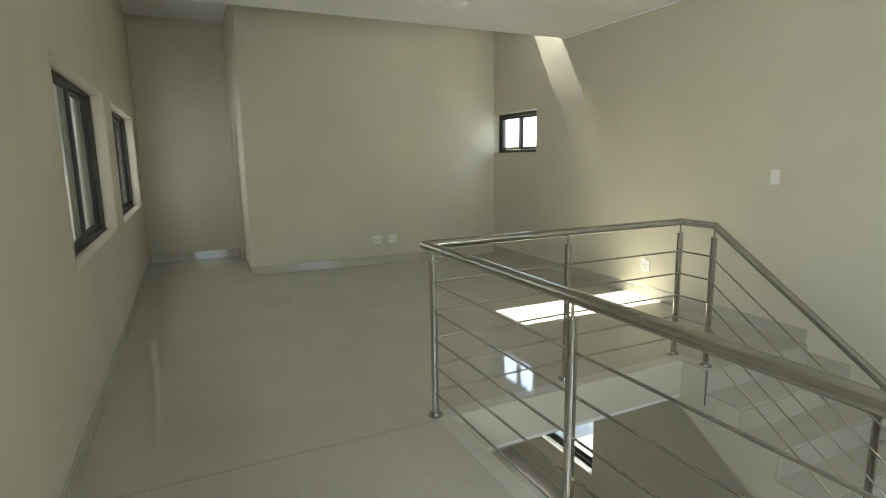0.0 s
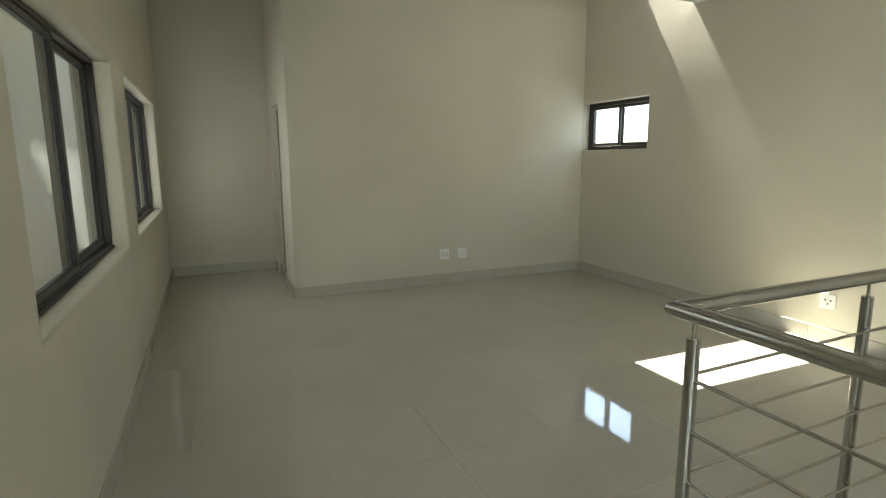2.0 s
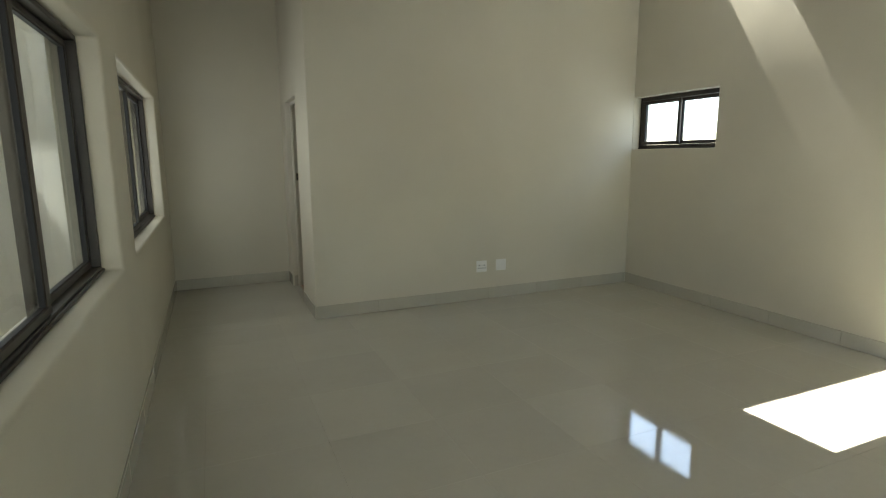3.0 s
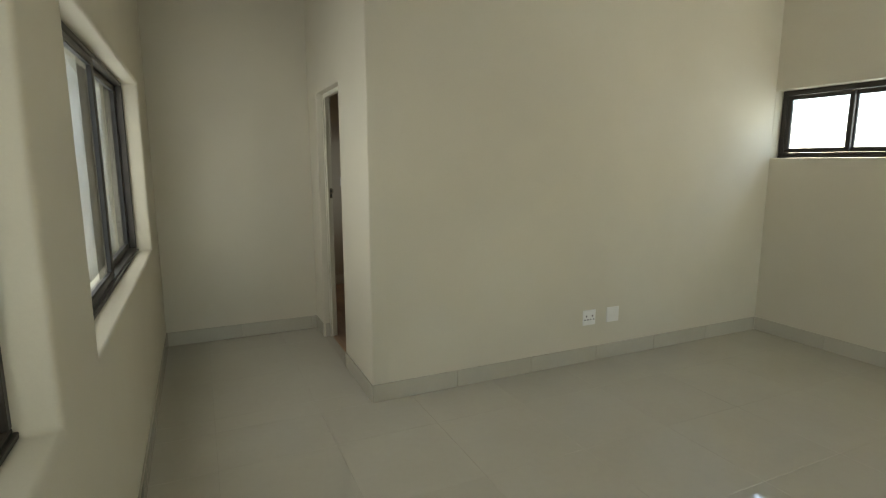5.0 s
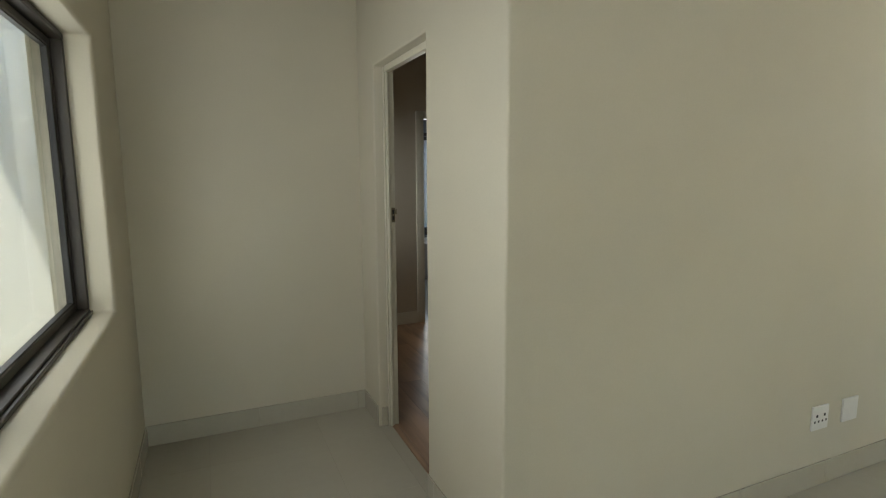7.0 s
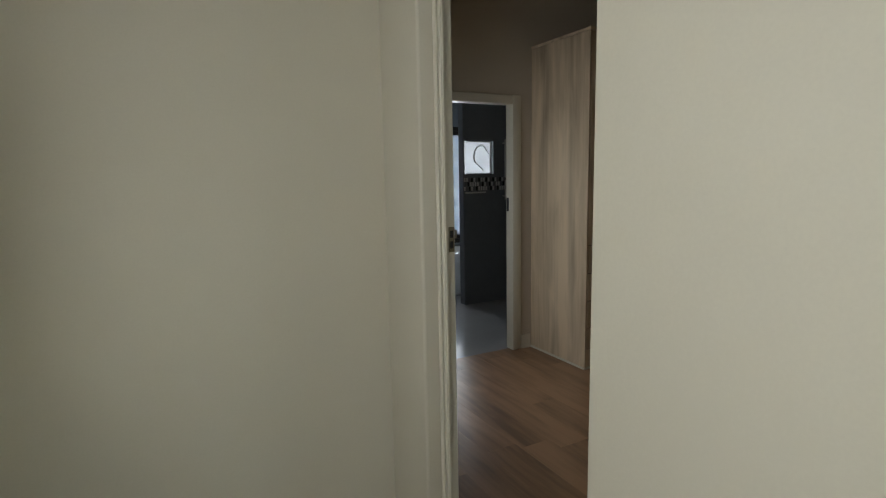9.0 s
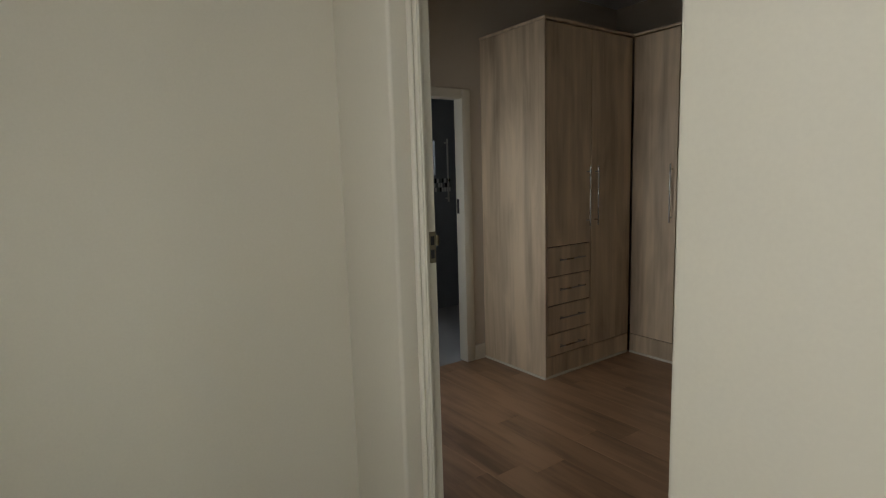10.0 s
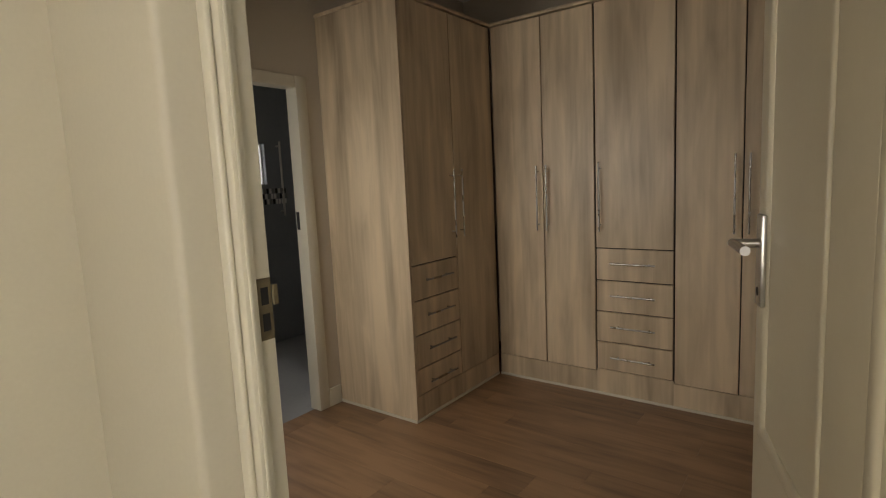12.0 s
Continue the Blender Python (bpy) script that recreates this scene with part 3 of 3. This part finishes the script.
# door leaf, open into the bedroom; built closed along local x from its hinge
LEAF_W, LEAF_H, LEAF_T = 0.72, 2.03, 0.04
door = thing("door", "cream moulded panel door standing open into the bedroom", "door", at=(XI + 0.009, DOOR[0] - 0.006, 0.008))
door.rotation_euler = (0, 0, radians(17.6))
panels = [(0.36, 0.682, 0.22, 0.80), (0.36, 0.682, 0.93, 1.90), (0.045, 0.235, 0.22, 0.80), (0.045, 0.235, 0.93, 1.90)]
bm = slab("y", 0.0, LEAF_T, (0, LEAF_W), (0, LEAF_H), panels, soft=0.003)
part("leaf", bm, DOORPAINT, door, smooth=True)
for u0, u1, v0, v1 in panels:
    p = part("panel", B(u0, u1, 0.006, LEAF_T - 0.006, v0, v1), DOORPAINT, door)
    m = slab("y", -0.002, LEAF_T + 0.002, (u0 + 0.0005, u1 - 0.0005), (v0 + 0.0005, v1 - 0.0005), [(u0 + 0.024, u1 - 0.024, v0 + 0.024, v1 - 0.024)], soft=0.0075)
    part("moulding", m, DOORPAINT, p, smooth=True)
for s, y in ((1, LEAF_T), (-1, 0.0)):
    lo, hi = sorted((y, y + s * 0.009))
    bp = part("back_plate", B(LEAF_W - 0.068, LEAF_W - 0.028, lo, hi, 1.175, 1.335, bevel=0.003), CHROME, door, "satin chrome back plate", smooth=True)
    h = bmesh.new()
    rod(h, (LEAF_W - 0.048, y, 1.285), (LEAF_W - 0.048, y + s * 0.050, 1.285), 0.008, 14)
    rod(h, (LEAF_W - 0.040, y + s * 0.048, 1.285), (LEAF_W - 0.150, y + s * 0.048, 1.285), 0.0078, 14)
    part("lever", h, CHROME, bp, smooth=True)
    # keyhole is a dark disc, its depth only coloured
    part("keyhole", rod(bmesh.new(), (LEAF_W - 0.048, y + s * 0.008, 1.20), (LEAF_W - 0.048, y + s * 0.0096, 1.20), 0.008, 12), DARK, bp)
for v in (0.22, 1.0, 1.78):
    part("hinge", rod(bmesh.new(), (-0.004, -0.003, v), (-0.004, -0.003, v + 0.09), 0.006, 12), STEEL, door, smooth=True)

# ---- bedroom shell ----
BY0, BY1, BX1 = YF + 0.16, 10.868, XR
BW = (2.29, 3.108, 2.07)                        # bathroom doorway
setting("bedroom_ceiling", B(XI, BX1, BY0, BY1, 2.92, 3.0), CEILING, "white bedroom ceiling", "ceiling")
setting("bedroom_wall_north", slab("y", BY1, BY1 + 0.14, (1.2, BX1), (-0.2, 3.0), [(BW[0], BW[1], -0.21, BW[2])]), WALL_BED, "beige bedroom wall with the bathroom doorway", "wall", True)
# the opening is assumed: it lets the added bedroom lamp in
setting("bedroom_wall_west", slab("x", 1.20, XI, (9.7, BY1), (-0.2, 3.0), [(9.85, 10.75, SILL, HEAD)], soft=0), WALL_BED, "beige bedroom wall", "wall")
setting("bedroom_lining_south", B(XI + 0.001, BX1, BY0, BY0 + 0.02, 0, 2.92), WALL_BED, "beige bedroom wall", "wall")
setting("bedroom_lining_east", B(BX1 - 0.02, BX1 - 0.001, BY0 + 0.021, BY1 - 0.001, 0, 2.92), WALL_BED, "beige bedroom wall", "wall")
# unseen window, added round the bedroom lamp
slider("window_9", (1.215, 9.851), (0, 1), (1, 0), 0.898, SILL + 0.001, HEAD - 0.001, "unseen bedroom window, assumed and added for the west light")
bedfloor = setting("bedroom_floor", B(XI + 0.001, BX1, BY0, BY1 + 0.06, -0.2, -0.004), GAP, "brown oak laminate floor", "floor")

# ---- wardrobes ----
WX0, WXS, WXB, WYA, WH = 3.238, 3.72, 4.20, 10.21, 2.452
BASE = 0.155


def bar_handle(parent, a, b, out, r=0.0055):
    """A steel bar handle from a to b standing off along out, with two short feet."""
    a, b, out = Vector(a), Vector(b), Vector(out)
    bm = rod(bmesh.new(), a + out, b + out, r, 12)
    d = (b - a).normalized() * min(0.04, (b - a).length * 0.2)
    rod(bm, a + d, a + d + out, r * 0.8, 10)
    rod(bm, b - d, b - d + out, r * 0.8, 10)
    return part("handle", bm, HANDLE, parent, "brushed steel bar handle", smooth=True)


def front(name, parent, face, u0, u1, z0, z1, pos, handle=None):
    """A cabinet front facing -y or -x, with a bar handle: ('v', u) upright or ('h',) level."""
    g = 0.0036
    if face == "-y":
        f = part(name, B(u0 + g, u1 - g, pos - 0.018, pos, z0 + g, z1 - g, bevel=0.0012, seg=1), OAK, parent)
        place, out = (lambda u, z: (u, pos - 0.018, z)), (0, -0.032, 0)
    else:
        f = part(name, B(pos - 0.018, pos, u0 + g, u1 - g, z0 + g, z1 - g, bevel=0.0012, seg=1), OAK, parent)
        place, out = (lambda u, z: (pos - 0.018, u, z)), (-0.032, 0, 0)
    if handle and handle[0] == "v":
        bar_handle(f, place(handle[1], 1.07), place(handle[1], 1.50), out)
    elif handle:
        c = (u0 + u1) / 2
        bar_handle(f, place(c - 0.135, z1 - 0.092), place(c + 0.135, z1 - 0.092), out)
    return f


DZ = (0.172, 0.357, 0.557, 0.758, 0.962)      # drawer lines of the long run, and of the short one
DA = (0.158, 0.320, 0.526, 0.733, 0.944)
wa = thing("wardrobe", "washed oak wardrobe with a tall side panel, drawers and doors", "wardrobe", "bedroom wardrobes")
part("side_panel", B(WX0, WX0 + 0.018, WYA - 0.004, BY1 - 0.003, 0.012, WH, bevel=0.0015, seg=1), OAK, wa)
part("carcass", B(WX0 + 0.019, WXB + 0.02, WYA + 0.02, BY1 - 0.003, 0.02, WH - 0.02), GAP, wa, "carcass painted near black as shade in the door gaps")
part("plinth", B(WX0 + 0.019, WXB - 0.002, WYA + 0.004, WYA + 0.019, 0.0, BASE - 0.003), OAK, wa)
part("plinth_rail", B(WX0 + 0.02, WXS - 0.003, WYA - 0.002, WYA + 0.003, BASE - 0.002, DA[0] - 0.001), OAK, wa)
part("bottom_bead", B(WX0 - 0.008, WX0, WYA - 0.006, BY1 - 0.004, 0, 0.018, bevel=0.003), GLOSSPAINT, wa, "white floor bead")
part("bottom_bead", B(WX0 + 0.002, WXB - 0.01, WYA - 0.006, WYA + 0.003, 0, 0.018, bevel=0.003), GLOSSPAINT, wa)
part("top_strip", B(WX0 - 0.006, WXB + 0.02, WYA - 0.012, BY1 - 0.003, WH + 0.001, WH + 0.02, bevel=0.002), OAK, wa)
front("door", wa, "-y", WX0 + 0.02, WXS, DA[4], WH - 0.004, WYA + 0.016, ("v", WXS - 0.045))
for a, b in zip(DA, DA[1:]):
    front("drawer_front", wa, "-y", WX0 + 0.02, WXS, a, b, WYA + 0.016, ("h",))
front("door", wa, "-y", WXS, WXB - 0.004, BASE, WH - 0.004, WYA + 0.016, ("v", WXS + 0.045))

BYS = [WYA - 0.012, 9.825, 9.472, 9.0, 8.655, 8.31, 7.85]
for name_y in ((0, 2), (2, 3), (3, 5), (5, 6)):
    i, j = name_y
    y1, y0 = BYS[i], BYS[j]
    drawers = (i == 2)
    w = thing("wardrobe", "washed oak wardrobe unit with four drawers under a door" if drawers else "washed oak wardrobe unit with tall plain doors", "wardrobe", "bedroom wardrobes")
    part("carcass", B(WXB + 0.02, BX1 - 0.022, y0 + 0.0006, y1 - 0.0006, 0.02, WH - 0.02), GAP, w, "carcass painted near black as shade in the door gaps")
    part("plinth", B(WXB + 0.004, WXB + 0.019, y0, y1, 0.0, (DZ[0] if drawers else BASE) - 0.003), OAK, w)
    part("bottom_bead", B(WXB - 0.006, WXB + 0.003, y0, y1, 0, 0.018, bevel=0.003), GLOSSPAINT, w, "white floor bead")
    part("top_strip", B(WXB - 0.012, BX1 - 0.022, y0, y1, WH + 0.001, WH + 0.02, bevel=0.002), OAK, w)
    if drawers:
        front("door", w, "-x", y0 + 0.002, y1 - 0.002, DZ[4], WH - 0.004, WXB + 0.016, ("v", y1 - 0.035))
        for a, b in zip(DZ, DZ[1:]):
            front("drawer_front", w, "-x", y0 + 0.002, y1 - 0.002, a, b, WXB + 0.016, ("h",))
    else:
        for k in range(i, j):
            hu = BYS[k + 1] + 0.035 if k == i else BYS[k] - 0.035
            front("door", w, "-x", BYS[k + 1] + (0.002 if k + 1 == j else 0), BYS[k] - (0.002 if k == i else 0), BASE, WH - 0.004, WXB + 0.016, ("v", hu))

# ---- bathroom doorway and what shows through it ----
bf = tagged(new("door_frame_2"), "cream painted frame of the bathroom doorway", "door frame", kind="structure")
for a, b in ((BW[0] - 0.02, BW[0] + 0.06), (BW[1] - 0.06, BW[1] + 0.02)):
    part("jamb", B(a, b, BY1 - 0.014, BY1 + 0.085, 0.0, BW[2] + 0.02, bevel=0.006, seg=2), GLOSSPAINT, bf, smooth=True)
part("head", B(BW[0] + 0.061, BW[1] - 0.061, BY1 - 0.014, BY1 + 0.085, BW[2] - 0.05, BW[2] + 0.02, bevel=0.006, seg=2), GLOSSPAINT, bf)
st = part("strike_plate", B(BW[1] - 0.063, BW[1] - 0.060, BY1 + 0.046, BY1 + 0.072, 1.17, 1.28), DARK, bf, "dark lock strike plate")
BQ = 12.45
setting("bathroom_floor", B(1.4, 5.2, BY1 + 0.061, 14.0, -0.2, -0.006), BATHFLOOR, "pale grey bathroom tile floor", "floor")
setting("bathroom_ceiling", B(1.4, 5.2, BY1 + 0.141, 14.0, 2.7, 2.8), CEILING, "white bathroom ceiling", "ceiling")
setting("bathroom_wall_east", B(5.0, 5.2, BY1 + 0.141, 14.0, -0.1, 2.7), BATHTILE, "blue-grey tiled bathroom wall", "wall")
setting("bathroom_wall_west", B(1.4, 1.6, BY1 + 0.141, 14.0, -0.1, 2.7), BATHTILE, "blue-grey tiled bathroom wall", "wall")
setting("bathroom_wall_north", slab("y", 13.6, 13.8, (1.6, 5.0), (-0.1, 2.7), [(3.1, 4.4, 0.55, 2.1)], soft=0), BATHTILE, "blue-grey tiled bathroom wall with a window", "wall")
shower = setting("shower_wall", slab("y", BQ, BQ + 0.1, (3.52, 5.0), (-0.05, 2.7), [(3.54, 3.92, 1.475, 1.84)], soft=0.004), BATHTILE, "blue-grey tiled shower wall with a mosaic band", "wall")
slider("window_6", (4.4, 13.76), (-1, 0), (0, -1), 1.3, 0.551, 2.099, "black framed bathroom window with frosted panes", leaf=0.05, glass=FROST)
sw = tagged(new("window_7"), "small frosted shower window above the mosaic", "window", kind="structure")
part("window_frame", slab("y", BQ + 0.05, BQ + 0.075, (3.541, 3.919), (1.476, 1.839), [(3.55, 3.91, 1.485, 1.83)], soft=0), CERAMIC, sw)
part("pane", B(3.5505, 3.9095, BQ + 0.058, BQ + 0.063, 1.4855, 1.8295), FROST, sw).visible_shadow = False
hose = bpy.data.curves.new("cable", "CURVE")
hose.dimensions, hose.bevel_depth = "3D", 0.006
sp = hose.splines.new("BEZIER")
sp.bezier_points.add(3)
for bp_, co in zip(sp.bezier_points, ((3.78, BQ - 0.004, 1.52), (3.65, BQ - 0.02, 1.66), (3.74, BQ - 0.02, 1.79), (3.86, BQ - 0.004, 1.70))):
    bp_.co, bp_.handle_left_type, bp_.handle_right_type = co, "AUTO", "AUTO"
cable = new("cable", hose)
cable.data.materials.append(PLASTIC)
tagged(cable, "looped grey cable hanging at the shower wall", "cable")
pull = thing("towel_rail", "tall upright chrome rail on the shower wall", "rail")
part("bar", rod(bmesh.new(), (4.05, BQ - 0.05, 1.18), (4.05, BQ - 0.05, 1.86), 0.010, 14), CHROME, pull, smooth=True)
for z in (1.22, 1.82):
    part("bracket", rod(bmesh.new(), (4.05, BQ - 0.05, z), (4.05, BQ, z), 0.008, 12), CHROME, pull, smooth=True)
tub = thing("bathtub", "white bathtub below the bathroom window", "bathtub")
part("tub", slab("z", 0.0, 0.52, (2.6, 4.30), (12.9, 13.58), [(2.68, 4.22, 12.97, 13.51)], soft=0.02), CERAMIC, tub, smooth=True)
part("basin_floor", B(2.67, 4.23, 12.96, 13.52, 0.02, 0.14), CERAMIC, tub)
chips = [mesh_of("mosaic_chip", B(0, 0.021, -0.006, 0, 0, 0.046, bevel=0.0015, seg=1), m) for m in MOSAIC]
rng = random.Random(4)
for r in range(3):
    for k in range(19):
        chip = new("mosaic_chip", chips[(0, 2, 1)[(k + r) % 3] if rng.random() < 0.7 else 0])
        chip.parent, chip.location = shower, (3.525 + 0.0315 * k + (0.015 if r % 2 else 0), BQ - 0.0005, 1.292 + 0.049 * r)
setting("shower_ledge", B(3.54, 3.80, BQ - 0.03, BQ - 0.001, 1.262, 1.280, bevel=0.003), CERAMIC, "thin white ledge under the mosaic band", "trim")

# ---- outside the west windows: a rendered wall across a narrow court ----
LEAN, CX, CY0, CEND = math.tan(radians(5.0)), -0.45, 2.4, 27.0


def face_x(y):
    """Where the boundary wall's face stands at y."""
    return CX - LEAN * (y - CY0)


def prism(outline, z0, z1):
    """A plate over an outline in plan."""
    bm = bmesh.new()
    low, high = ([bm.verts.new((x, y, z)) for x, y in outline] for z in (z0, z1))
    bm.faces.new(low[::-1])
    bm.faces.new(high)
    for i in range(len(low)):
        j = (i + 1) % len(low)
        bm.faces.new([low[i], low[j], high[j], high[i]])
    return bm


SHEETZ = 3.35
setting("court_wall", prism([(face_x(1.0), 1.0), (face_x(CEND), CEND), (face_x(CEND) - 0.25, CEND), (face_x(1.0) - 0.25, 1.0)], -3.5, 4.6), STUCCO, "white rendered boundary wall across the court", "wall")
# court's ends and east side are closed by added walls, to darken it
setting("court_return_wall", prism([(face_x(CEND) + 0.002, CEND - 0.2), (-0.002, CEND - 0.2), (-0.002, CEND), (face_x(CEND) + 0.002, CEND)], -3.5, 4.6), STUCCO, "white rendered wall added to keep open sky out of the court", "wall")
setting("court_closing_wall", prism([(face_x(1.45) + 0.002, 1.45), (-0.232, 1.45), (-0.232, 1.6), (face_x(1.6) + 0.002, 1.6)], -3.5, 4.0), STUCCO, "white rendered wall added to keep open sky out of the court", "wall")
setting("wall_west_outer", B(-0.23, 0.0, YE + 0.232, CEND - 0.202, -3.5, 3.915), STUCCO, "unseen white wall added along the court against open sky", "wall")


# unseen sheets added along the boundary wall; their tapering slot shapes its sunlit patch
def slot(y, z):
    """The point at the shade sheets' height through which the sun reaches the wall at y, z."""
    p = Vector((face_x(y), y, z)) - SLANT * (SHEETZ - z)
    return p.x, p.y


qa, qb, qc, qd = slot(7.4, 1.575), slot(12.0, 1.575), slot(15.0, -0.40), slot(12.1, -0.40)
inner = lambda y: (face_x(y) + 0.002, y)
# outer edge set wide, so that the sheets also cut sky light
outer = lambda y: (0.5 * (face_x(y) + 0.2 - 0.23), y)
ledge = thing("roof_gutter", "unseen white sheets added to shape the sun on the boundary wall", "gutter")
for ring in ([inner(1.7), qa, qb, inner(qb[1])], [inner(qb[1]), qb, qc, inner(qc[1])], [inner(qc[1]), qc, outer(qc[1]), outer(CEND - 0.3), inner(CEND - 0.3)],
             [qc, qd, outer(qd[1]), outer(qc[1])], [qd, qa, outer(qa[1]), outer(qd[1])], [qa, inner(1.7), outer(1.7), outer(qa[1])]):
    part("gutter_sheet", prism(ring, SHEETZ, SHEETZ + 0.02), STUCCO, ledge)
# two unseen walls, added to hold low sky off the side, bathroom and high windows
setting("boundary_wall_east", B(7.4, 7.6, -3.0, 7.3, -3.5, 3.0), STUCCO, "unseen white wall added to block low sky at the side window", "wall")
setting("boundary_wall", B(0.0, 9.0, 14.6, 14.8, -3.5, 9.0), STUCCO, "unseen white wall added to block low sky behind the bathroom", "wall")
setting("ground", B(-400, 400, -400, 400, -3.6, -3.5), COURT, "ground outside", "ground")
# unseen roof; its 1.3 m east overhang is added to cut sky light
setting("roof", slab("z", 3.92, 4.0, (-0.26, XR + 1.3), (YB - 0.3, 14.2), [(-0.25, XR + 0.25, YC - 0.13, YF + 0.17)], soft=0), ROOFING, "unseen flat roof, dark and overhanging east to cut light", "roof")


# ---- skirtings ----
def skirting(x0, x1, y0, y1):
    """Tile skirting pieces of 0.6 m along a wall."""
    top = tagged(new("baseboard"), "grey tile skirting", "skirting", kind="structure")
    along_x = (x1 - x0) > (y1 - y0)
    a, b = (x0, x1) if along_x else (y0, y1)
    while a < b - 0.01:
        e = min(a + 0.6, b)
        bm = B(a + 0.001, e - 0.001, y0, y1, 0.0005, 0.118, bevel=0.002, seg=1) if along_x else B(x0, x1, a + 0.001, e - 0.001, 0.0005, 0.118, bevel=0.002, seg=1)
        part("skirting_tile", bm, SKIRT, top)
        a = e


skirting(XB, XR - 0.012, YF - 0.010, YF - 0.0005)
skirting(XR - 0.011, XR - 0.0005, 2.61, YF - 0.011)
skirting(0.0005, 0.011, YB, YE - 0.011)
skirting(0.0, XB, YE - 0.011, YE - 0.0005)
skirting(XB - 0.009, XB + 0.001, YF - 0.010, DOOR[0] - 0.002)
skirting(XB - 0.009, XB + 0.001, DOOR[1] + 0.016, YE - 0.012)
skirting(XB + 0.014, 1.308, DOOR[1] - 0.010, DOOR[1] - 0.001)
bs = tagged(new("baseboard"), "cream bedroom skirting", "skirting", kind="structure")
part("skirting_board", B(BW[1] + 0.021, WX0 - 0.009, BY1 - 0.014, BY1 - 0.0005, 0, 0.12, bevel=0.003), GLOSSPAINT, bs)
part("skirting_board", B(XI + 0.002, BW[0] - 0.021, BY1 - 0.014, BY1 - 0.0005, 0, 0.12, bevel=0.003), GLOSSPAINT, bs)

# ---- floor pieces ----
shared = {}


def piece(name, parent, mat, x0, x1, y0, y1, z0, z1, bevel):
    """One tile or plank; pieces of one size share a mesh."""
    key = (name, round(x1 - x0, 4), round(y1 - y0, 4))
    if key not in shared:
        shared[key] = mesh_of(name, B(0, x1 - x0, 0, y1 - y0, z0, z1, bevel=bevel, seg=1), mat)
    ob = new(name, shared[key])
    ob.parent, ob.location = parent, (x0, y0, 0)


S, X0, Y0, J = 0.6, 0.32 - 0.6, -2.6, 0.0005
for i in range(0, 10):
    for j in range(0, 21):
        cx0, cx1, cy0, cy1 = X0 + S * i, X0 + S * (i + 1), Y0 + S * j, Y0 + S * (j + 1)
        for rx0, rx1, ry0, ry1 in REGIONS:
            a, b, c, d = max(cx0, rx0), min(cx1, rx1), max(cy0, ry0), min(cy1, ry1)
            if b - a > 0.02 and d - c > 0.02:
                piece("tile", floor, TILE, a + J, b - J, c + J, d - J, -0.008, 0.0, 0.0002)
piece("tile", floor, TILE, XB + 0.001, 1.324, DOOR[0] + 0.003, DOOR[1] - 0.003, -0.008, 0.0, 0.0002)
PW, PL = 0.193, 1.28
rng = random.Random(11)
for i in range(19):
    a, b = XI + 0.002 + PW * i, min(XI + 0.002 + PW * (i + 1), BX1 - 0.021)
    y = BY0 + 0.021 - rng.random() * PL
    while y < BY1 and b - a > 0.02:
        c, d = max(y, BY0 + 0.021), min(y + PL, BY1 + 0.055)
        if d - c > 0.03:
            piece("plank", bedfloor, LAMINATE, a + 0.0004, b - 0.0004, c + 0.0004, d - 0.0004, -0.003, 0.0, 0.0005)
        y += PL
